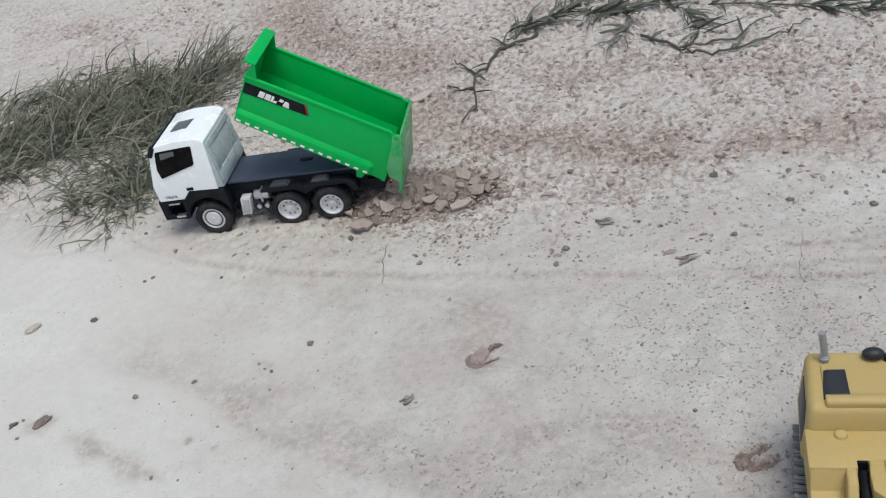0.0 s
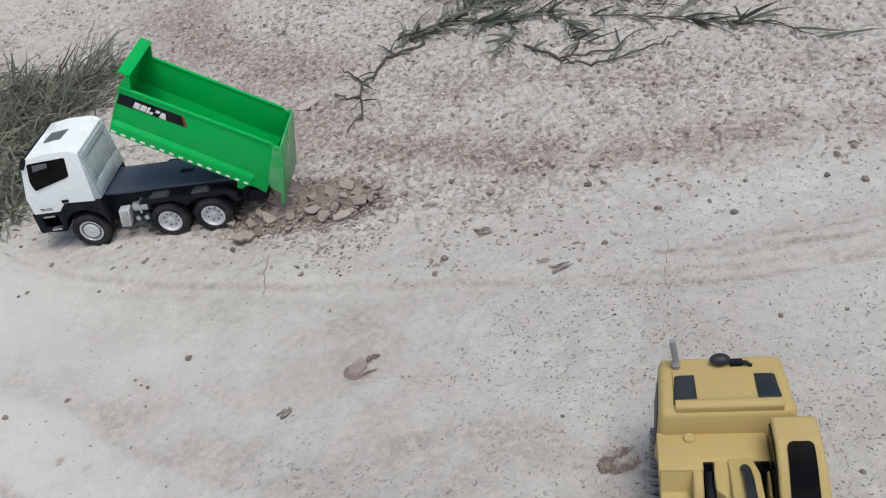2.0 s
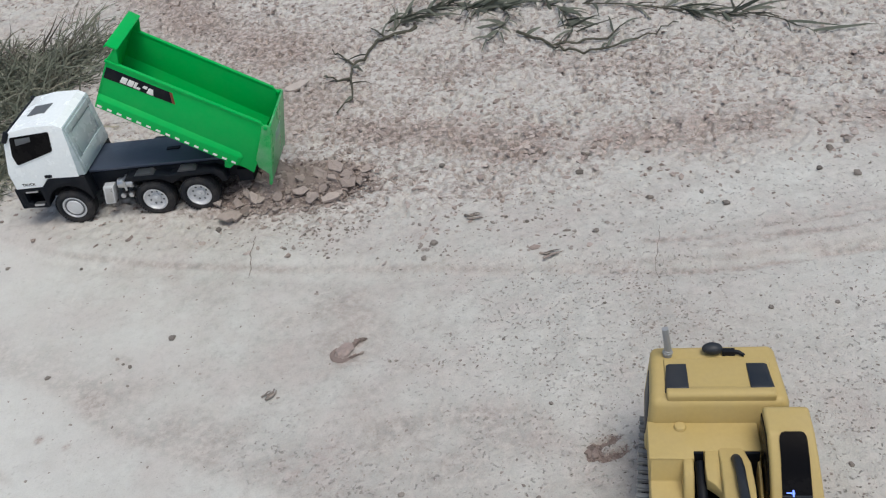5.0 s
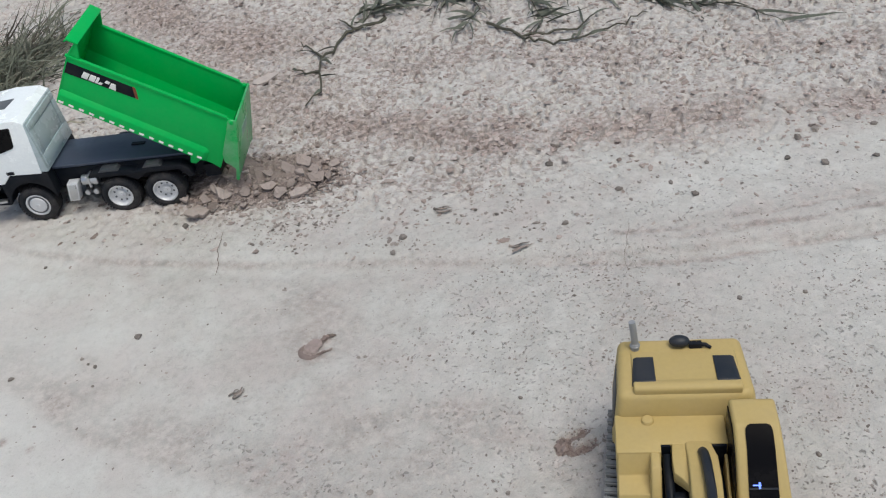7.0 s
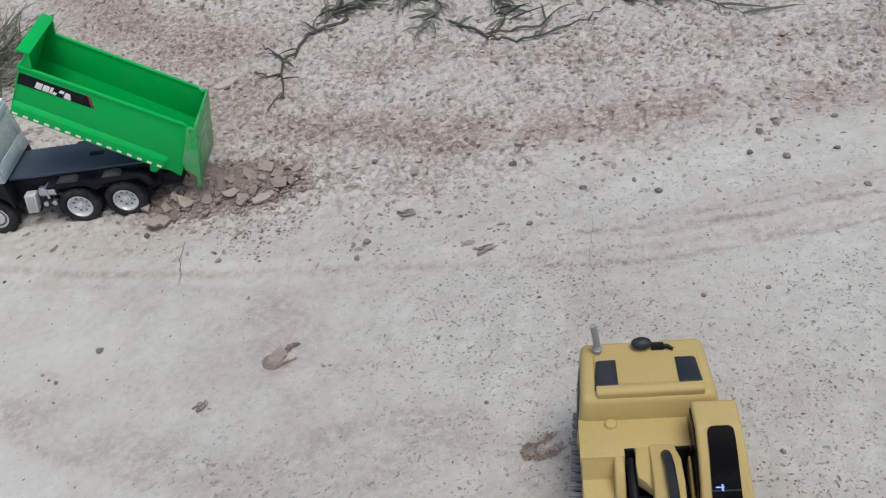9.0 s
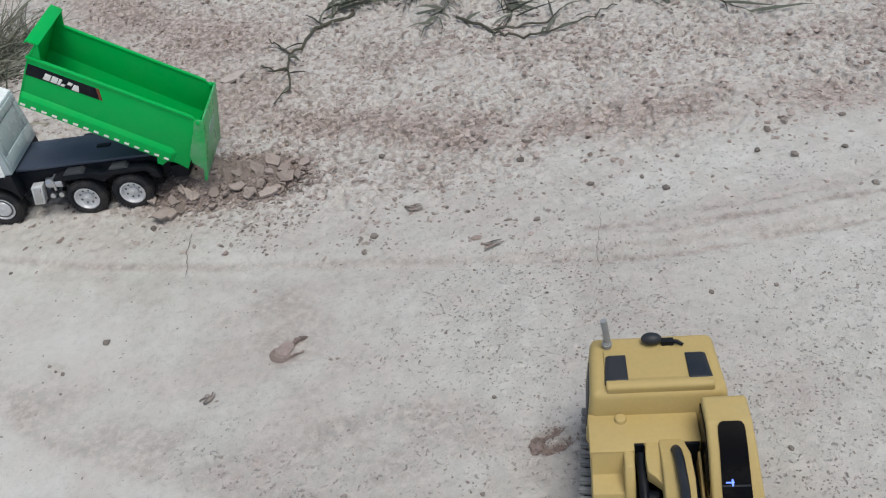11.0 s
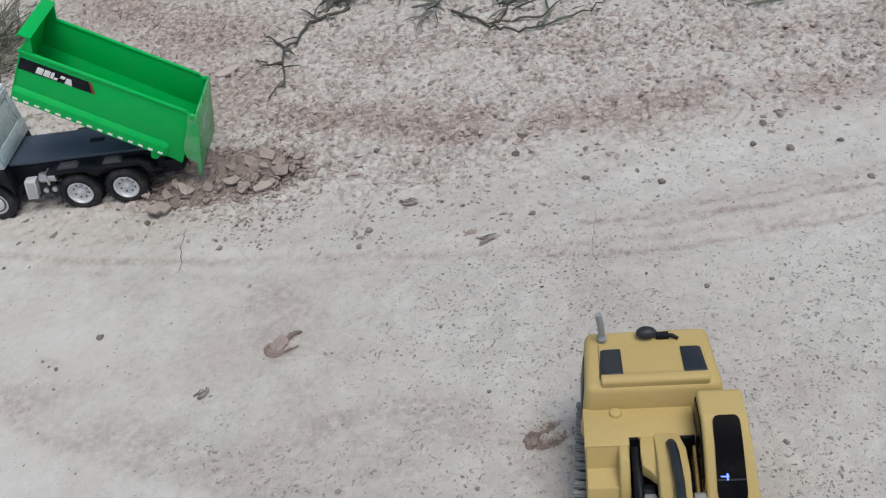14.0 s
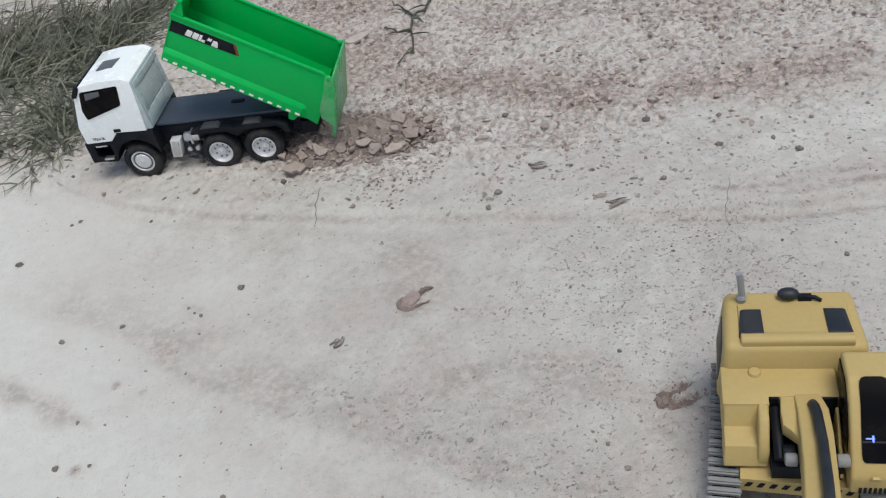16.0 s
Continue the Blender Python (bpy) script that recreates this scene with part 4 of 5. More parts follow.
runner([(0.246, 1.614), (0.304, 1.641), (0.361, 1.657), (0.404, 1.699), (0.481, 1.701), (0.540, 1.717)], 60, 0.050, "creeping grass stem with narrow grey-green leaves", 4)
runner([(0.250, 1.640), (0.319, 1.659), (0.376, 1.674), (0.411, 1.606), (0.455, 1.615), (0.53, 1.60)], 64, 0.050, "leafy creeping grass stem on pale earth", 5)
runner([(0.450, 1.491), (0.485, 1.423), (0.507, 1.390), (0.544, 1.364), (0.584, 1.369), (0.653, 1.392), (0.697, 1.405)], 6, 0.045, "long bare curved stem of creeping grass", 6, 0.0026)
runner([(0.479, 1.432), (0.528, 1.412), (0.575, 1.401), (0.600, 1.422), (0.627, 1.446)], 3, 0.04, "thin bent stem of creeping grass", 7, 0.0024)
runner([(0.583, 1.541), (0.700, 1.471), (0.767, 1.414), (0.793, 1.361)], 26, 0.06, "creeping grass stem with long narrow leaves", 8)
runner([(0.399, 1.600), (0.450, 1.633), (0.455, 1.546), (0.397, 1.485)], 26, 0.05, "tangled leafy shoot of creeping grass", 9)
runner([(0.290, 1.904), (0.355, 1.818), (0.434, 1.770), (0.492, 1.740)], 16, 0.055, "thin creeping grass stem reaching over pale earth", 10)
runner([(0.651, 1.497), (0.783, 1.400), (0.828, 1.342), (0.856, 1.264)], 14, 0.06, "creeping grass stem with a forked leafy end", 11)
runner([(0.520, 1.622), (0.539, 1.551), (0.542, 1.445)], 36, 0.045, "leafy creeping grass shoot among others", 12)
runner([(-0.84, 2.04), (-0.724, 1.928), (-0.64, 1.87)], 14, 0.05, "dark creeping stem beside the grass clump", 13)


def grass_mat():
    rs = random.Random(17)
    verts, faces = [], []
    for k in range(800):
        f = rs.random()
        x, y = 0.40 + 0.62 * f + rs.gauss(0, 0.03), 1.80 - 0.36 * f + rs.gauss(0, 0.035)
        lean = Vector((rs.gauss(0, 0.8), rs.gauss(-0.1, 0.6), rs.uniform(0.1, 0.6)))
        add_blade(verts, faces, blade_points((x, y, 0.003), lean, rs.uniform(0.04, 0.10), rs.uniform(0.4, 1.4)), rs.uniform(0.0022, 0.0045), rs.uniform(0, 6.3))
    tagged(new("grass_mat", mesh_from("grass_mat", verts, faces, M_RUNNER)), "dense mat of grey-green creeping grass leaves", "grass", kind="stuff")


grass_mat()


# ---- the toy dump truck ----
def wheel(parent, x, side, dished):
    """Tyre with tread blocks, rim and hub; side is +1 for the truck's left."""
    R, W = 0.0285, 0.021

    def shrink(mesh):
        for v in mesh.verts:
            v.co.x, v.co.z = v.co.x * 0.94, v.co.z * 0.94
        return mesh

    y0 = side * 0.0405
    w = new("wheel")
    w.parent, w.matrix_parent_inverse = parent, Matrix()
    w.location, w.scale = (x, y0, 0.925 * R), (0.925, 1, 0.925)
    w.rotation_euler = (0, 0, 0 if side > 0 else math.pi)
    bm = B()
    prof = [(0.0168, W / 2 - 0.003), (0.0179, W / 2 - 0.0006), (0.0193, W / 2 - 0.0002), (0.0197, W / 2 - 0.0009), (0.0203, W / 2 - 0.0001), (0.0228, W / 2), (0.0262, W / 2 - 0.0015), (R - 0.0006, W / 2 - 0.0045), (R - 0.0004, 0), (R - 0.0006, -W / 2 + 0.0045), (0.0262, -W / 2 + 0.0015), (0.0225, -W / 2), (0.0168, -W / 2 + 0.003)]
    lathe_y(bm, prof, 48)
    for k in range(40):
        for s in (-1, 1):
            m = Matrix.Rotation(math.tau * (k + 0.25 * s) / 40, 4, "Y") @ Matrix.Translation((0, s * 0.0048, R - 0.0007))
            box(bm, -0.0014, 0.0014, -0.0040, 0.0040, -0.001, 0.0008, 0, m)
    part("tyre", bm, M_RUBBER, w, "black rubber tyre with blocky tread")
    bm = B()
    d = W / 2 - 0.001
    if dished:
        rim = [(0.0186, d - 0.004), (0.0190, d), (0.0172, d + 0.0004), (0.0160, d - 0.0015), (0.0150, d - 0.0045), (0.0080, d - 0.0058), (0.0070, d - 0.0030), (0.0018, d - 0.0024), (0.0018, d - 0.009), (0.0186, d - 0.009)]
    else:
        rim = [(0.0186, d - 0.004), (0.0190, d), (0.0170, d + 0.0004), (0.0156, d - 0.0016), (0.0140, d - 0.0022), (0.0132, d - 0.0006), (0.0118, d + 0.0006), (0.0018, d + 0.0009), (0.0018, d - 0.009), (0.0186, d - 0.009)]
    lathe_y(bm, rim, 40)
    part("rim", shrink(bm), M_RIM, w, "silver plastic rim")
    bm = B()
    tube(bm, (0, d - 0.008, 0), (0, d - (0.0005 if dished else -0.0016), 0), 0.0034, 0.0030, 14, 0.0004)
    for k in range(8 if dished else 10):
        a = k * math.tau / (8 if dished else 10)
        r = 0.0060 if dished else 0.0095
        tube(bm, (r * math.cos(a), d - 0.007, r * math.sin(a)), (r * math.cos(a), d - (0.0020 if dished else -0.0014), r * math.sin(a)), 0.0007, n=6)
    part("hub", shrink(bm), M_RIM, w, "raised hub with wheel nuts")
    if dished:
        bm = B()
        for k in range(8):
            a = (k + 0.5) * math.tau / 8
            tube(bm, (0.0114 * math.cos(a), d - 0.0066, 0.0114 * math.sin(a)), (0.0114 * math.cos(a), d - 0.0049, 0.0114 * math.sin(a)), 0.0017, n=10)
        part("rim_hole", shrink(bm), M_HATCH, w, "ring of dark holes in the rim")
    else:
        bm = B()
        lathe_y(bm, [(0.0132, d - 0.0030), (0.0132, d - 0.0003), (0.0154, d - 0.0006), (0.0154, d - 0.0030)], 40)
        part("rim_groove", shrink(bm), M_HATCH, w, "dark groove round the hub plate")
    return w


def rounded(outline, r, steps=4):
    """A flat outline with its corners rounded off."""
    pts, out = [Vector(p) for p in outline], []
    for i, p in enumerate(pts):
        a, b = (pts[i - 1] - p), (pts[(i + 1) % len(pts)] - p)
        a, b = p + a.normalized() * min(r, a.length * 0.4), p + b.normalized() * min(r, b.length * 0.4)
        out += [tuple(a.lerp(p, k / steps).lerp(p.lerp(b, k / steps), k / steps)) for k in range(steps + 1)]
    return out


def dump_truck(m):
    t = thing("dump_truck", m, "toy dump truck with white cab and raised green bed", "toy truck", kind="")
    # chassis
    bm = B()
    slab_xz(bm, [(-0.072, 0.050), (-0.072, 0.063), (-0.055, 0.0715), (0.135, 0.0730), (0.150, 0.0730), (0.150, 0.0690), (-0.053, 0.0675), (-0.068, 0.0600)], -0.034, 0.034, 0.0010)
    part("deck", bm, M_DECK, t, "flat dark bluish deck plate")
    bm = B()
    slab_xz(bm, [(-0.070, 0.046), (-0.066, 0.0590), (-0.053, 0.0668), (0.150, 0.0682), (0.150, 0.040), (-0.05, 0.040)], -0.0325, 0.0325, 0.0012)
    part("chassis", bm, M_BLACK, t, "black chassis beam")
    bm = B()
    box(bm, 0.026, 0.044, -0.0045, 0.0015, 0.0690, 0.0737, 0.0006)
    part("deck_slot", bm, M_BLACK, t, "black slot block on the deck")
    for s in (1, -1):
        bm = B()
        slab_xz(bm, [(-0.044, 0.044), (-0.041, 0.055), (-0.031, 0.0625), (0.010, 0.0640), (0.032, 0.0600), (0.044, 0.0635), (0.088, 0.0645), (0.100, 0.057), (0.103, 0.044), (0.096, 0.041), (0.089, 0.053), (0.079, 0.0565), (0.046, 0.0565), (0.031, 0.047), (0.017, 0.0560), (-0.028, 0.0560), (-0.037, 0.043)], *(sorted((s * 0.030, s * 0.0485))), 0.0008)
        part("mudguard", bm, M_BLACK, t, "black mudguard over the rear wheels")
        for x0, x1 in ((-0.006, 0.020), (0.052, 0.080)):
            bm = B()
            slab_xz(bm, [(x0, 0.0636), (x0 + 0.004, 0.0672), (x1 - 0.004, 0.0672), (x1, 0.0636)], *(sorted((s * 0.034, s * 0.048))), 0.0006)
            part("mudguard_pad", bm, M_PAD, t, "raised panel on the mudguard")
    bm = B()
    box(bm, -0.076, -0.056, -0.038, 0.038, 0.034, 0.052, 0.0015)
    box(bm, -0.074, 0.16, -0.016, 0.016, 0.030, 0.050, 0.001)
    part("rear_frame", bm, M_BLACK, t, "black rear frame and tow beam")
    for x in (0.0, 0.0615, 0.1765):
        bm = B()
        tube(bm, (x, -0.046, 0.0264), (x, 0.046, 0.0264), 0.004)
        part("axle", bm, M_BLACK, t)
        for s in (1, -1):
            wheel(t, x, s, x < 0.1)
    for s in (1, -1):
        lo, hi = sorted((s * 0.038, s * 0.0505))
        bm = B()
        slab_xz(bm, [(0.1175, 0.0265), (0.1110, 0.0540), (0.1262, 0.0540), (0.1315, 0.0265)], lo, hi, 0.0012)
        bat = part("battery_box", bm, M_RIM, t, "slanted silver side box")
        bm = B()
        slab_xz(bm, [(0.1190, 0.0290), (0.1135, 0.0515), (0.1240, 0.0515), (0.1290, 0.0290)], *sorted((s * 0.0500, s * 0.0510)), 0.0004)
        part("box_lid", bm, M_SILVER, bat, "flat bright lid of the side box")
        bm = B()
        tube(bm, (0.0840, s * 0.043, 0.0530), (0.1060, s * 0.043, 0.0535), 0.0070, n=18, bevel=0.0012)
        box(bm, 0.0935, 0.0965, *sorted((s * 0.035, s * 0.0508)), 0.0452, 0.0612, 0.0006)
        part("air_tank", bm, M_SILVER, t, "silver tank with strap")
        for x in (0.0915, 0.1030):
            bm = B()
            tube(bm, (x, s * 0.036, 0.0370), (x, s * 0.0505, 0.0370), 0.0040, 0.0036, 14, 0.0010)
            part("valve_knob", bm, M_SILVER, t, "round silver valve")
    # cab
    bm = B()
    low = [(0.1515, 0.074), (0.1945, 0.076), (0.2065, 0.0640), (0.2435, 0.0640), (0.2440, 0.090), (0.2300, 0.1380), (0.2190, 0.1490), (0.1880, 0.1530), (0.1560, 0.1520), (0.1465, 0.1460)]
    rings = []
    for y, inset in ((-0.0500, 0.0), (-0.0494, 0.0), (0.0494, 0.0), (0.0500, 0.0)):
        rings.append([(x, y * (1 - 0.055 * ease(0.09, 0.155, z)), z) for x, z in low])
    loft(bm, rings, 0.0056, segments=5)
    cab = part("cab", bm, M_WHITE, t, "glossy white cab shell")
    ys = lambda z: 0.0500 * (1 - 0.055 * float(ease(0.09, 0.155, z)))
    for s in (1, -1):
        bm = B()
        win = [(0.2205, 0.1410), (0.1660, 0.1437), (0.1715, 0.1157), (0.2252, 0.1008), (0.2272, 0.1150)]
        loft(bm, [[(x, s * (ys(z) + o), z) for x, z in rounded(win, 0.0030)] for o in (-0.002, 0.0007)])
        part("side_window", bm, M_GLASS, cab, "dark smoked side window")
        # grey plate on the glass, a painted reflection
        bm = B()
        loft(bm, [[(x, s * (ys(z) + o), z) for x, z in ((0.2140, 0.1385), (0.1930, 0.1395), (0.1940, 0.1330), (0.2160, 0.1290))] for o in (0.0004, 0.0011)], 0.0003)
        part("window_reflection", bm, M_HATCH, cab, "painted grey reflection on the side window")
        bm = B()
        box(bm, 0.1870, 0.1965, *sorted((s * 0.0490, s * 0.0512)), 0.0775, 0.0815, 0.0008)
        part("door_handle", bm, M_BLACK, cab, "black door handle")
        bm = B()
        tube(bm, (0.2215, s * 0.046, 0.1490), (0.2290, s * 0.0500, 0.1360), 0.0040, 0.0034, 10, 0.0012)
        part("mirror", bm, M_BLACK, cab, "black door mirror")
    bm = B()
    loft(bm, [[(0.2450, y, 0.0930), (0.2318, y, 0.1370), (0.2300, y, 0.1362), (0.2430, y, 0.0922)] for y in (-0.0455, 0.0455)], 0.0008)
    part("windscreen", bm, M_GLASS, cab, "dark smoked windscreen")
    bm = B()
    slab_xz(bm, [(0.2225, 0.1462), (0.2310, 0.1410), (0.2320, 0.1425), (0.2236, 0.1480)], -0.042, 0.042, 0.001)
    part("sun_visor", bm, M_BLACK, cab, "black sun visor over the windscreen")
    bm = B()
    hatch = [(0.2045, 0.0082), (0.1812, 0.0063), (0.1787, -0.0200), (0.2027, -0.0170)]
    loft(bm, [[(x, y + 0.006, 0.1522 + dz - 0.045 * max(0, x - 0.188)) for x, y in hatch] for dz in (0.0, 0.0012)], 0.0004)
    part("roof_hatch", bm, M_HATCH, cab, "grey roof hatch")
    back = lambda z: 0.1456 - (0.1475 - z) * 0.055
    for y0, y1, z0, z1, d in ((-0.044, 0.044, 0.134, 0.143, 0.0016), (-0.044, 0.044, 0.082, 0.098, 0.0016), (-0.044, -0.034, 0.098, 0.134, 0.0016), (0.034, 0.044, 0.098, 0.134, 0.0016), (-0.0325, 0.0325, 0.0995, 0.1325, 0.0008)):
        bm = B()
        slab_xz(bm, [(back(z0) + 0.001, z0), (back(z1) + 0.001, z1), (back(z1) - d, z1), (back(z0) - d, z0)], y0, y1, 0.0004)
        part("rear_panel", bm, M_MILKY, cab, "milky panel of the cab back")
    bm = B()
    loft(bm, [[(0.1530, y * 1.03, 0.075), (0.1490, y, 0.1465), (0.1456, y, 0.1465), (0.1416, y * 1.03, 0.075)] for y in (-0.0474, 0.0474)], 0.0016)
    part("cab_back", bm, M_MILKY, cab, "milky plastic cab back")
    # lettering on the door: the word can be read
    text = bpy.data.curves.new("lettering", "FONT")
    text.body, text.size, text.extrude, text.align_x = "TRUCK", 0.0056, 0.0002, "CENTER"
    letters = new("lettering", text)
    letters.parent = cab
    letters.matrix_local = Matrix(((-1, 0, 0, 0.2235), (0, 0, 1, 0.0502), (0, 1, 0, 0.0680), (0, 0, 0, 1)))
    text.materials.append(M_BLACK)
    # fender, bumper and steps
    for s in (1, -1):
        lo, hi = sorted((s * 0.030, s * 0.0503))
        bm = B()
        arch = [(0.1765 + 0.0325 * math.cos(a), 0.0285 + 0.0335 * math.sin(a)) for a in np.linspace(math.radians(8), math.radians(165), 14)]
        outer = [(0.1430, 0.0400), (0.1440, 0.0740), (0.1945, 0.0755), (0.2065, 0.0636), (0.2120, 0.0636), (0.2120, 0.0330)]
        slab_xz(bm, outer + arch, lo, hi, 0.0007)
        part("fender", bm, M_BLACK, t, "black wheel arch")
        bm = B()
        slab_xz(bm, [(0.2110, 0.0310), (0.2360, 0.0330), (0.2440, 0.0400), (0.2440, 0.0630), (0.2110, 0.0630), (0.2110, 0.0600), (0.2380, 0.0570), (0.2385, 0.0420), (0.2300, 0.0380), (0.2110, 0.0370)], lo, hi, 0.0008)
        part("bumper_corner", bm, M_BLACK, t, "black bumper corner with open step")
        bm = B()
        box(bm, 0.2150, 0.2290, *sorted((s * 0.044, s * 0.0508)), 0.0355, 0.0385, 0.0006)
        box(bm, 0.2160, 0.2330, *sorted((s * 0.044, s * 0.0508)), 0.0570, 0.0592, 0.0006)
        part("step", bm, M_SILVER, t, "silver cab step")
    bm = B()
    box(bm, 0.2360, 0.2470, -0.050, 0.050, 0.0330, 0.0640, 0.002)
    part("bumper", bm, M_BLACK, t, "black front bumper")
    bm = B()
    box(bm, 0.150, 0.235, -0.030, 0.030, 0.036, 0.074, 0.002)
    part("cab_floor", bm, M_BLACK, t, "black cab underside")

    # dump bed, tipped up on its rear hinge
    PIV = Vector((-0.028, 0, 0.051))
    tip = Matrix.Translation(PIV) @ Matrix.Rotation(radians(-35.0), 4, "Y") @ Matrix.Translation(-PIV)
    bed = new("dump_bed")
    bed.parent = t
    bed.matrix_local = tip
    YB = 0.0475
    for s in (1, -1):
        bm = B()
        wall = [(0.1390, 0.0860), (0.1405, 0.1505), (-0.0550, 0.1560), (-0.0655, 0.1530), (-0.0725, 0.0808), (-0.0490, 0.0845)]
        slab_xz(bm, wall, *sorted((s * (YB - 0.0026), s * YB)), 0.0007)
        part("side_panel", bm, M_GREEN, bed, "bright green side wall")
        bm = B()
        slab_xz(bm, [(0.1440, 0.1482), (0.1440, 0.1518), (-0.0545, 0.1574), (-0.0545, 0.1540)], *sorted((s * (YB - 0.0034), s * (YB + 0.0014))), 0.0008)
        part("top_rim", bm, M_GREEN, bed, "green rim along the wall top")
        bm = B()
        loft(bm, [[(x, s * (YB - 0.001), 0.1040), (x, s * (YB + o), 0.0965), (x, s * (YB + o), 0.0838), (x, s * (YB - 0.001), 0.0820)] for x, o in ((0.1385, 0.0042), (-0.0460, 0.0042), (-0.0520, 0.0004))], 0.0007)
        part("lower_rail", bm, M_GREEN, bed, "sloping green rail along the bed foot")
        for k in range(15):
            x = 0.1335 - k * 0.0126
            bm = B()
            box(bm, x - 0.0030, x + 0.0030, *sorted((s * (YB + 0.0036), s * (YB + 0.0047))), 0.0858, 0.0885, 0.0003)
            part("reflector_mark", bm, M_MARK, bed, "white painted dash")
        bm = B()
        slab_xz(bm, [(-0.0300, 0.0880), (-0.0470, 0.0880), (-0.0420, 0.0740), (-0.0350, 0.0725)], *sorted((s * 0.036, s * (YB + 0.0020))), 0.0008)
        part("hinge_bracket", bm, M_GREEN, bed, "green hinge bracket")
        bm = B()
        slab_xz(bm, [(0.1398, 0.1425), (0.1395, 0.1268), (0.0535, 0.1312), (0.0615, 0.1450)], *sorted((s * (YB - 0.001), s * (YB + 0.0006))), 0.0002)
        badge = part("badge", bm, M_BLACK, bed, "black stripe badge with white bars")
        bm = B()
        slab_xz(bm, [(0.0615, 0.1450), (0.0535, 0.1312), (0.0498, 0.1314), (0.0578, 0.1452)], *sorted((s * (YB - 0.001), s * (YB + 0.0006))), 0.0002)
        part("badge_tip", bm, M_RED, badge, "orange-red end of the stripe")
        for x, wide, low, high in ((0.1195, 0.0072, 0.0, 1.0), (0.1110, 0.0070, 0.0, 1.0), (0.1030, 0.0032, 0.0, 1.0), (0.0992, 0.0040, 0.0, 0.38), (0.0925, 0.0050, 0.55, 1.0), (0.0860, 0.0085, 0.0, 0.92)):
            z = 0.1300 + 0.02 * (0.1195 - x)
            bm = B()
            slab_xz(bm, [(x + 0.0004, z + 0.0088 * low), (x - 0.0008, z + 0.0088 * high), (x - 0.0008 - wide * (0.62 if wide > 0.008 else 1.0), z + 0.0088 * high), (x - wide, z + 0.0088 * low)], *sorted((s * YB, s * (YB + 0.0011))), 0.0002)
            part("badge_bar", bm, M_MARK, badge, "white printed bar")
    bm = B()
    box(bm, -0.070, 0.138, -YB + 0.002, YB - 0.002, 0.0815, 0.0850, 0.0006)
    part("bed_floor", bm, M_GREEN, bed, "green bed floor")
    for s in (1, -1):
        bm = B()
        loft(bm, [[(x, s * 0.0452, 0.084), (x, s * 0.0452, 0.112), (x, s * 0.0362, 0.0849)] for x in (-0.066, 0.1375)])
        part("floor_chamfer", bm, M_GREEN, bed, "sloping green foot inside the bed")
        bm = B()
        box(bm, -0.045, 0.130, *sorted((s * 0.014, s * 0.018)), 0.0750, 0.0818, 0.0006)
        part("bed_beam", bm, M_GREEN, bed, "green beam below the bed")
    bm = B()
    slab_xz(bm, [(0.1360, 0.0830), (0.1385, 0.1500), (0.1350, 0.1700), (0.1377, 0.1715), (0.1425, 0.1520), (0.1395, 0.0830)], -YB, YB, 0.0007)
    part("headboard", bm, M_GREEN, bed, "green headboard at the bed front")
    bm = B()
    slab_xz(bm, [(0.1340, 0.1695), (0.1337, 0.1722), (0.1485, 0.1722), (0.1500, 0.1668), (0.1484, 0.1668), (0.1468, 0.1698)], -YB - 0.001, YB + 0.001, 0.0006)
    part("visor_board", bm, M_GREEN, bed, "green visor reaching over the cab")
    for s in (1, -1):
        bm = B()
        slab_xz(bm, [(0.1402, 0.1512), (0.1270, 0.1514), (0.1348, 0.1706), (0.1377, 0.1706)], *sorted((s * (YB - 0.003), s * YB)), 0.0005)
        part("headboard_wing", bm, M_GREEN, bed, "green triangular wing of the headboard")
    # tailgate hangs from its top hinge, ajar
    gate = new("tailgate")
    gate.parent = bed
    H = Vector((-0.0665, 0, 0.1545))
    gate.matrix_local = Matrix.Translation(H) @ Matrix.Rotation(radians(13), 4, "Y") @ Matrix.Translation(-H)
    tagged(gate, "green tailgate hanging ajar")
    bm = B()
    slab_xz(bm, [(-0.0650, 0.1575), (-0.0677, 0.1580), (-0.0815, 0.0745), (-0.0788, 0.0741)], -YB - 0.001, YB + 0.001, 0.0006)
    part("gate_panel", bm, M_GATE, gate, "bright green tailgate panel with pale mottling")
    for s in (1, -1):
        bm = B()
        slab_xz(bm, [(-0.0570, 0.1545), (-0.0600, 0.1575), (-0.0677, 0.1575), (-0.0818, 0.0745), (-0.0812, 0.0690), (-0.0775, 0.0700), (-0.0755, 0.0860), (-0.0680, 0.0900), (-0.0600, 0.0930), (-0.0560, 0.1040), (-0.0570, 0.1350)], *sorted((s * (YB - 0.0005), s * (YB + 0.0018))), 0.0006)
        part("gate_flange", bm, M_GATE, gate, "green side flange of the tailgate")
        bm = B()
        tube(bm, (-0.0620, s * (YB - 0.004), 0.1540), (-0.0620, s * (YB + 0.0034), 0.1540), 0.0026, n=12, bevel=0.0005)
        part("gate_hinge", bm, M_GREEN, gate, "green hinge pin")
    for k in range(4):
        bm = B()
        y = -0.0130 + 0.0085 * k
        slab_xz(bm, [(-0.0715, 0.1310), (-0.0729, 0.1310), (-0.0752, 0.1170), (-0.0738, 0.1170)], y, y + 0.0060, 0.0)
        part("gate_bar", bm, M_FADED, gate, "faded pale printed bar")
    return t


dump_truck(pose(-0.0675, 1.2350, 0.0015, 0, 0, 165.8))


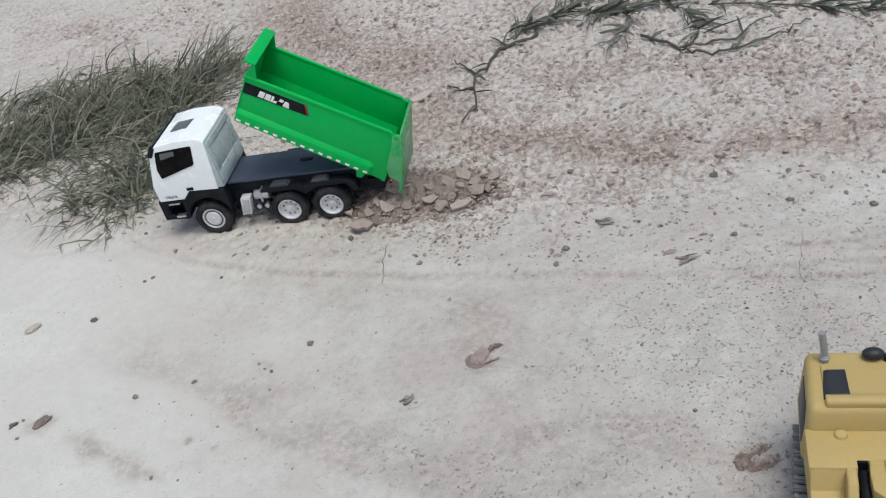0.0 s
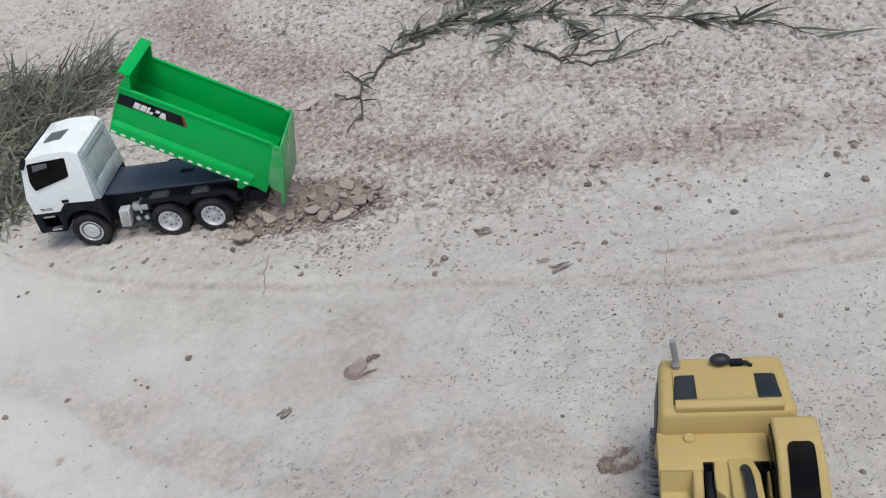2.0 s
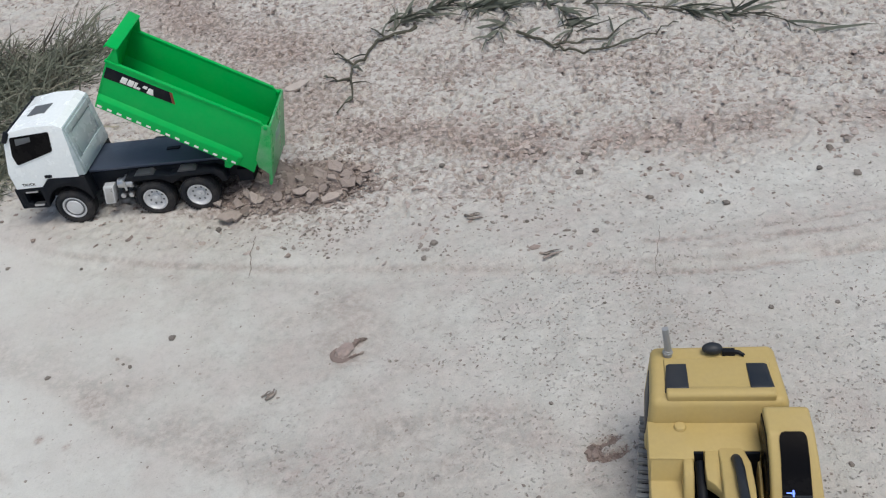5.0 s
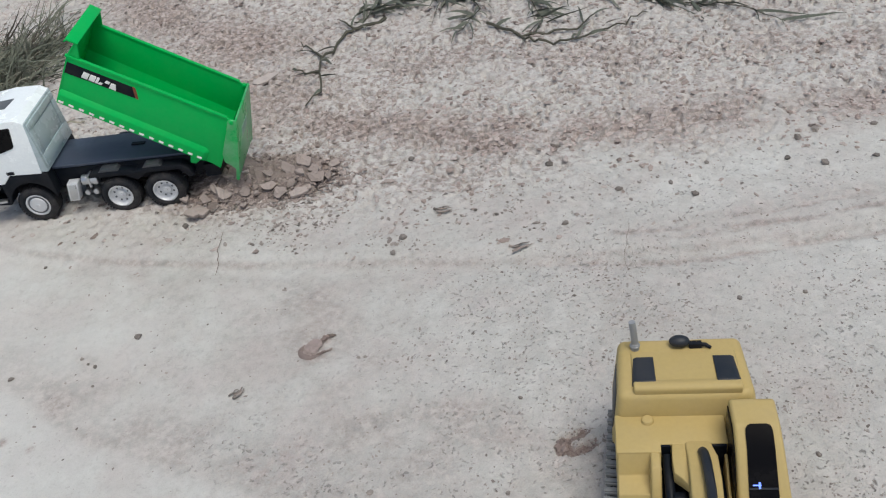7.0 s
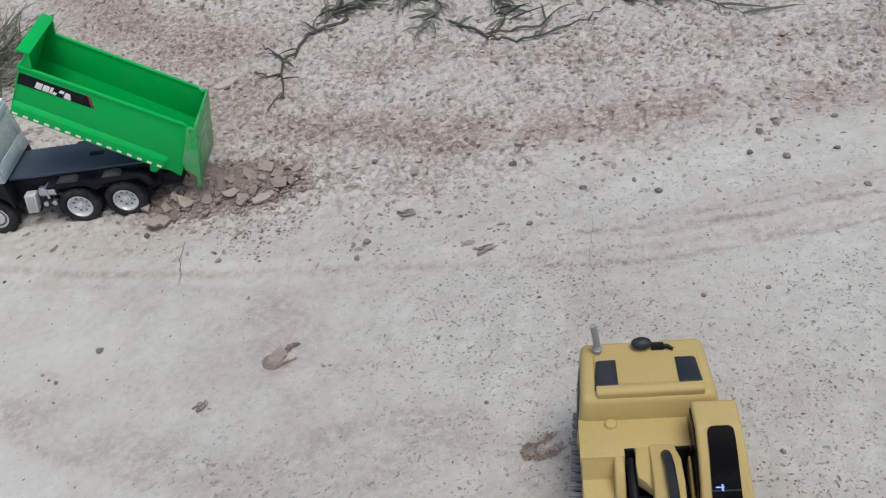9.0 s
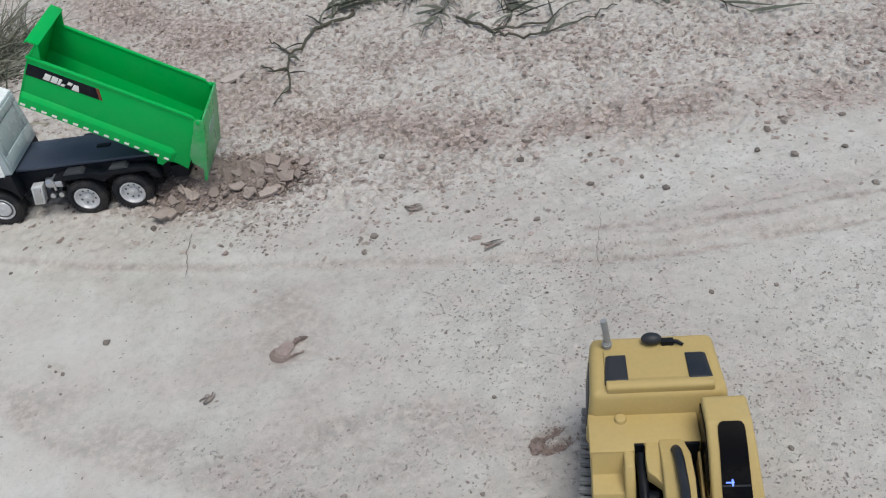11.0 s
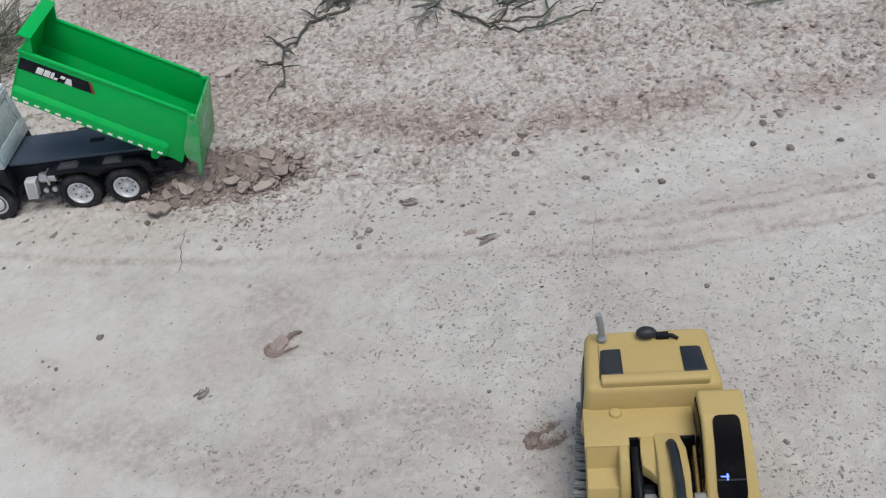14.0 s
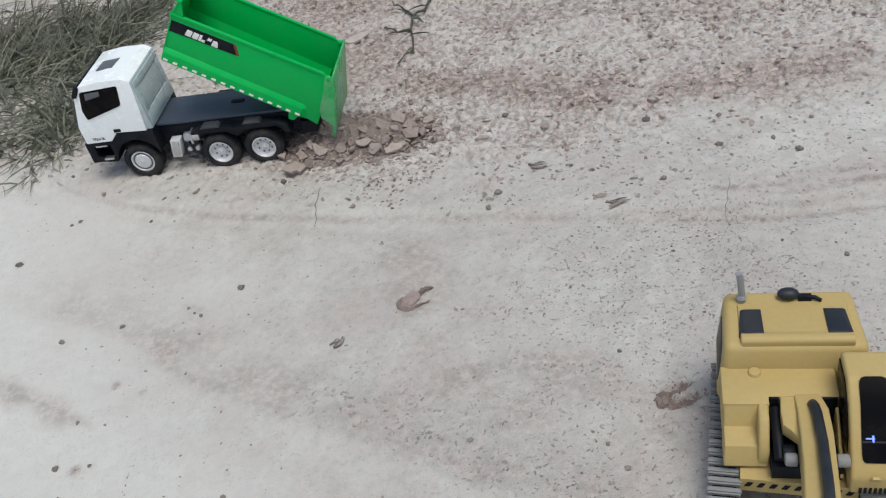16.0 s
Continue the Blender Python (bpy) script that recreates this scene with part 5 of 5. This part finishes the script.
# ---- the toy excavator ----
def track(parent, x0, x1, y_front, y_rear, height):
    """A loop of grouser pads round a stadium, with the frame inside."""
    tr = new("track")
    tr.parent = parent
    tagged(tr, "grey rubber crawler track")
    r = height / 2
    straight = (y_rear - r) - (y_front + r)
    total = 2 * straight + math.tau * r
    count = int(total / 0.0088)
    bm = B()
    w = x1 - x0
    box(bm, -w / 2, w / 2, -0.0031, 0.0031, -0.0012, 0.0012, 0.0004)
    box(bm, -w / 2 - 0.0006, w / 2 + 0.0006, -0.0016, 0.0012, 0.0008, 0.0026, 0.0004)
    pad = finish("track_pad", bm, M_TRACK)
    for k in range(count):
        s = total * k / count
        if s < straight:
            p, a = (y_front + r + s, height), 0.0
        elif s < straight + math.pi * r:
            a = (s - straight) / r
            p = (y_rear - r + r * math.sin(a), r + r * math.cos(a))
        elif s < 2 * straight + math.pi * r:
            p, a = (y_rear - r - (s - straight - math.pi * r), 0.0), math.pi
        else:
            a = math.pi + (s - 2 * straight - math.pi * r) / r
            p = (y_front + r + r * math.sin(a), r + r * math.cos(a))
        ob = new("track_pad", pad)
        ob.parent = tr
        ob.matrix_local = Matrix.Translation(((x0 + x1) / 2, p[0], p[1] + 0.0012)) @ Matrix.Rotation(-a, 4, "X")
    bm = B()
    slab_yz(bm, [(y_front + r * 0.5, r * 0.35), (y_front + r * 0.5, r * 1.6), (y_rear - r * 0.5, r * 1.6), (y_rear - r * 0.5, r * 0.35)], x0 + 0.003, x1 - 0.003, 0.002)
    part("track_frame", bm, M_BLACK, tr, "dark grey track frame")
    return tr


def excavator(m):
    e = thing("excavator", m, "yellow toy excavator with grey crawler tracks", "toy excavator")
    # body: local x across (cab side positive), y to the rear, z up
    bm = B()
    def ring(y, x0, x1, z0, z1, draft=0.003):
        return [(x0, y, z0), (x1, y, z0), (x1 - draft, y, z1), (x0 + draft, y, z1)]
    prof = [(0.0335, 0.046), (0.0325, 0.1050), (-0.0318, 0.1062), (-0.0372, 0.0840), (-0.0372, 0.046)]
    flank = lambda y, z: -0.0630 + 0.0063 * (z - 0.046) / 0.06 + 0.0036 * max(0, y + 0.0315) / 0.064
    loft(bm, [[(flank(y, z), y, z) for y, z in prof], [(0.0532 - 0.0035 * (z - 0.046) / 0.06 - 0.0036 * max(0, y + 0.0315) / 0.064, y, z) for y, z in prof]], 0.0062, segments=5)
    part("engine_cover", bm, M_YELLOW, e, "rounded yellow engine cover")
    bm = B()
    slab_yz(bm, [(0.0150, 0.103), (0.0150, 0.1068), (-0.0200, 0.1092), (-0.0228, 0.1112), (-0.0272, 0.1116), (-0.0302, 0.1096), (-0.0306, 0.1030)], -0.0440, 0.0400, 0.0032, 5)
    part("cover_lip", bm, M_YELLOW, e, "raised yellow lid with rounded lip")
    for inner, outer in ((-0.0262, -0.0448), (0.0212, 0.0400)):
        bm = B()
        w = outer - inner
        rows = [(0.0078, 0.90, 0.0), (0.0066, 0.96, 0.0008), (-0.0150, 1.0, 0.0012), (-0.0212, 1.02, 0.0016), (-0.0232, 1.02, 0.0006)]
        loft(bm, [[(inner + 0.0004, y, 0.1045), (inner, y, 0.1082 - 0.068 * y + up), (inner + w * share * 0.78, y, 0.1081 - 0.068 * y + up), (inner + w * share * 0.95, y, 0.1066 - 0.068 * y + up), (inner + w * share, y, 0.1040 - 0.06 * y)] for y, share, up in rows], 0.0006)
        part("vent", bm, M_CHARCOAL, e, "dark charcoal vent plate")
    bm = B()
    tube(bm, (-0.0399, 0.0200, 0.102), (-0.0399, 0.0200, 0.1120), 0.0038, 0.0035, 16, 0.0008)
    tube(bm, (-0.0399, 0.0200, 0.1085), (-0.0399, 0.0200, 0.1100), 0.0043, n=16, bevel=0.0004)
    ex = part("exhaust", bm, M_PIPE, e, "grey exhaust with a collar")
    bm = B()
    stick(bm, [(-0.0395, 0.0200, 0.108), (-0.0402, 0.0203, 0.117), (-0.0412, 0.0207, 0.1270), (-0.0422, 0.0212, 0.1350)], 0.0030, 0.0028, 14)
    part("exhaust_pipe", bm, M_PIPE, ex, "upright grey pipe")
    bm = B()
    bmesh.ops.create_uvsphere(bm, u_segments=20, v_segments=12, radius=1.0, matrix=pose(-0.0036, 0.0220, 0.1105) @ Matrix.Diagonal((0.0085, 0.0058, 0.0048, 1)))
    kn = part("filler_knob", bm, M_CHARCOAL, e, "black oval knob")
    bm = B()
    box(bm, 0.0042, 0.0142, 0.0180, 0.0228, 0.1050, 0.1100, 0.001)
    stick(bm, [(0.012, 0.0205, 0.1078), (0.017, 0.0195, 0.1084), (0.0215, 0.0178, 0.1062)], 0.0020, 0.0015, 8)
    part("knob_arm", bm, M_BLACK, kn, "black lever beside the knob")
    # front deck with the slot for the boom
    bm = B()
    loft(bm, [ring(-0.0690, -0.0605, -0.0275, 0.046, 0.0846, 0.0012), ring(-0.0722, -0.0605, -0.0275, 0.046, 0.0844, 0.0012), ring(-0.0785, -0.0610, -0.0275, 0.046, 0.0655, 0.0012), ring(-0.0960, -0.0613, -0.0280, 0.046, 0.0645, 0.0012), ring(-0.1015, -0.0613, -0.0285, 0.046, 0.0470, 0.0012)], 0.0024, segments=4)
    part("step_box", bm, M_YELLOW, e, "stepped yellow box on the deck")
    bm = B()
    loft(bm, [ring(-0.0700, -0.0358, -0.0262, 0.060, 0.0851, 0.001), ring(-0.0850, -0.0360, -0.0264, 0.060, 0.0840, 0.001), ring(-0.0970, -0.0366, -0.0270, 0.060, 0.0718, 0.001), ring(-0.1015, -0.0366, -0.0275, 0.050, 0.0600, 0.001)], 0.0022, segments=4)
    part("deck_ridge", bm, M_YELLOW, e, "yellow ridge beside the boom slot")
    bm = B()
    plan = [(-0.0600, -0.0345), (0.0250, -0.0345), (0.0250, -0.0645), (-0.0262, -0.0645), (-0.0262, -0.0725), (-0.0605, -0.0725)]
    loft(bm, [[(x, y, z) for x, y in plan] for z in (0.046, 0.0856)], 0.0012)
    part("deck", bm, M_YELLOW, e, "yellow deck round the boom foot")
    bm = B()
    tube(bm, (-0.0345, -0.0412, 0.083), (-0.0345, -0.0412, 0.0884), 0.0056, 0.0046, 20, 0.0018)
    part("filler_cap", bm, M_YELLOW, e, "round yellow cap")
    bm = B()
    grille = [(0.0180, 0.062), (0.0160, 0.0920), (-0.0180, 0.0935), (-0.0270, 0.0840), (-0.0260, 0.0600)]
    loft(bm, [[(flank(y, z) + o, y, z) for y, z in grille] for o in (-0.0006, 0.002)], 0.0003)
    part("side_grille", bm, M_CHARCOAL, e, "dark side grille")
    # dark well of the slot; added black plates stand in for its shade
    bm = B()
    box(bm, -0.0268, 0.0235, -0.1100, -0.0600, 0.044, 0.058, 0.001)
    well = part("slot_floor", bm, M_BLACK, e, "dark well below the boom")
    for x0, x1 in ((-0.0267, -0.0188), (0.0124, 0.0234)):
        bm = B()
        box(bm, x0, x1, -0.0665, -0.0642, 0.050, 0.0846, 0.0004)
        part("slot_shade_plate", bm, M_BLACK, well, "black plate standing in for the shade inside the slot")
    # cab
    bm = B()
    prof = [(-0.0440, 0.050), (-0.0440, 0.1120), (-0.0475, 0.1165), (-0.0720, 0.1165), (-0.0880, 0.1050), (-0.1160, 0.0715), (-0.1220, 0.0620), (-0.1220, 0.0440)]
    loft(bm, [[(0.0256, y, z) for y, z in prof], [(0.0588 + (0.1165 - z) * 0.12, y, z) for y, z in prof]], 0.0042, segments=5)
    cab = part("cab", bm, M_YELLOW, e, "yellow operator cab")
    bm = B()
    rows = [(-0.0725, 0.1177, 0.0040), (-0.0732, 0.1172, 0.0018), (-0.0750, 0.1159, 0.0004), (-0.0780, 0.1137, 0.0), (-0.0885, 0.1057, 0.0), (-0.1120, 0.0776, 0.0), (-0.1145, 0.0746, 0.0006), (-0.1158, 0.0730, 0.0022)]
    loft(bm, [[(0.0333 + s, y, z), (w - s, y, z), (w - s, y + 0.0015, z - 0.0022), (0.0333 + s, y + 0.0015, z - 0.0022)] for y, z, s in rows for w in (0.0528 + (0.1165 - z) * 0.05,)])
    gl = part("windscreen", bm, M_GLASS, cab, "black glossy front window")
    bm = B()
    box(bm, 0.0333, 0.0540, -0.0006, 0.0006, -0.0003, 0.0010, 0.0, Matrix.Translation((0, -0.1060, 0.0850)) @ Matrix.Rotation(radians(50), 4, "X"))
    part("window_bar", bm, M_CHARCOAL, gl)
    bm = B()
    slab_yz(bm, [(-0.0475, 0.0870), (-0.0475, 0.1095), (-0.0700, 0.1105), (-0.0850, 0.1010), (-0.1000, 0.0830), (-0.1040, 0.0700), (-0.0800, 0.0700)], 0.0247, 0.0261, 0.0004)
    part("side_window", bm, M_GLASS, cab, "black inner side window")
    for k in range(7):
        bm = B()
        box(bm, 0.0320 + 0.0034 * k, 0.0340 + 0.0034 * k, -0.1228, -0.1216, 0.0460, 0.0520, 0.0002)
        part("front_grille", bm, M_BLACK, cab, "black slot of the cab front")
    bm = B()
    tube(bm, (0.0420, -0.1205, 0.0625), (0.0420, -0.1226, 0.0615), 0.0042, n=6)
    part("front_emblem", bm, M_YELLOW, cab, "embossed yellow shield")
    lamp, nt, b = blank("cab_indicator", 0.4)
    b.inputs["Base Color"].default_value = (0.05, 0.1, 0.4, 1)
    b.inputs["Emission Color"].default_value = (0.15, 0.25, 1.0, 1)
    b.inputs["Emission Strength"].default_value = 2.0
    bm = B()
    slope = Matrix.Translation((0.0390, -0.1045, 0.0870)) @ Matrix.Rotation(radians(50), 4, "X")
    box(bm, -0.0030, 0.0030, -0.0004, 0.0004, 0.0002, 0.0010, 0, slope)
    box(bm, 0.0012, 0.0024, -0.0026, 0.0022, 0.0002, 0.0011, 0, slope)
    part("indicator_lamp", bm, lamp, cab, "small lit blue lamp in the cab window")
    # boom
    bm = B()
    loft(bm, [[(x0, y, z0), (x1, y, z0), (x1, y, z1), (x0, y, z1)] for y, x0, x1, z0, z1 in ((-0.0590, -0.0075, 0.0108, 0.066, 0.0847), (-0.0660, -0.0080, 0.0122, 0.064, 0.0866), (-0.0780, -0.0075, 0.0150, 0.062, 0.0885), (-0.1000, -0.0080, 0.0150, 0.064, 0.0900), (-0.1300, -0.0100, 0.0125, 0.072, 0.0950), (-0.2000, -0.0180, 0.0055, 0.090, 0.1120))], 0.0018, segments=3)
    boom = part("boom", bm, M_YELLOW, e, "yellow boom reaching forward")
    bm = B()
    loft(bm, [[(x0, y, z0), (x1, y, z0), (x1, y, z1), (x0, y, z1)] for y, x0, x1, z0, z1 in ((-0.0600, -0.0165, -0.0060, 0.074, 0.0835), (-0.0650, -0.0178, -0.0060, 0.072, 0.0850), (-0.0780, -0.0188, -0.0064, 0.071, 0.0845), (-0.0900, -0.0182, -0.0066, 0.071, 0.0832), (-0.0945, -0.0130, -0.0068, 0.071, 0.0825), (-0.1000, -0.0085, -0.0070, 0.072, 0.0810))], 0.0016, segments=3)
    part("boom_cheek", bm, M_YELLOW, boom, "yellow cheek plate at the boom foot")
    bm = B()
    stick(bm, [(0.0040, -0.0735, 0.0855), (0.0041, -0.0750, 0.0890), (0.0045, -0.0790, 0.0918), (0.0052, -0.0880, 0.0935), (0.0050, -0.1150, 0.0970), (0.0015, -0.1600, 0.1080), (-0.0030, -0.2000, 0.1170)], 0.0038, 0.0036, 16)
    part("hose", bm, M_CHARCOAL, boom, "thick dark hydraulic hose")
    for x in (-0.0150, 0.0205):
        bm = B()
        tube(bm, (x - 0.0045, -0.1150, 0.0745), (x + 0.0045, -0.1150, 0.0745), 0.0050, n=16, bevel=0.0016)
        part("boom_pin", bm, M_TRACK, boom, "round grey pin head")
    bm = B()
    tube(bm, (-0.0215, -0.0680, 0.0760), (-0.0215, -0.1080, 0.0640), 0.0040, n=12, bevel=0.0006)
    tube(bm, (-0.0195, -0.1020, 0.0650), (-0.0105, -0.1020, 0.0650), 0.0065, n=14, bevel=0.001)
    part("lift_cylinder", bm, M_BLACK, boom, "black lift cylinder")
    bm = B()
    slab_yz(bm, [(-0.0700, 0.050), (-0.0700, 0.0800), (-0.0800, 0.0760), (-0.1050, 0.0600), (-0.1120, 0.0480)], 0.0212, 0.0236, 0.0008)
    part("boom_bracket", bm, M_YELLOW, e, "yellow bracket beside the cab")
    # undercarriage
    under = new("undercarriage")
    under.parent = e
    under.matrix_local = pose(0.0, -0.030, 0, 0, 0, -4.5)
    bm = B()
    box(bm, -0.046, 0.046, -0.062, 0.070, 0.018, 0.040, 0.003)
    tube(bm, (0, 0, 0.038), (0, 0, 0.048), 0.036, n=36, bevel=0.002)
    part("lower_frame", bm, M_YELLOW, under, "yellow lower frame")
    track(under, -0.0665, -0.0425, -0.120, 0.044, 0.036)
    track(under, 0.0420, 0.0680, -0.120, 0.044, 0.036)
    bm = B()
    box(bm, -0.0430, 0.0410, -0.0840, -0.0500, 0.028, 0.0430, 0.0015)
    skirt = part("front_skirt", bm, M_YELLOW, under, "yellow front skirt")
    for k in range(9):
        bm = B()
        x = -0.0400 + 0.0090 * k
        loft(bm, [[(x, -0.0842, 0.0345), (x + 0.004, -0.0842, 0.0345), (x + 0.0065, -0.0842, 0.0395), (x + 0.0025, -0.0842, 0.0395)], [(x, -0.0848, 0.0345), (x + 0.004, -0.0848, 0.0345), (x + 0.0065, -0.0848, 0.0395), (x + 0.0025, -0.0848, 0.0395)]])
        part("warning_stripe", bm, M_BLACK, skirt, "black slanted stripe")
    return e


excavator(pose(0.3701, 0.5939, 0.0, 0, 0, -19.3))
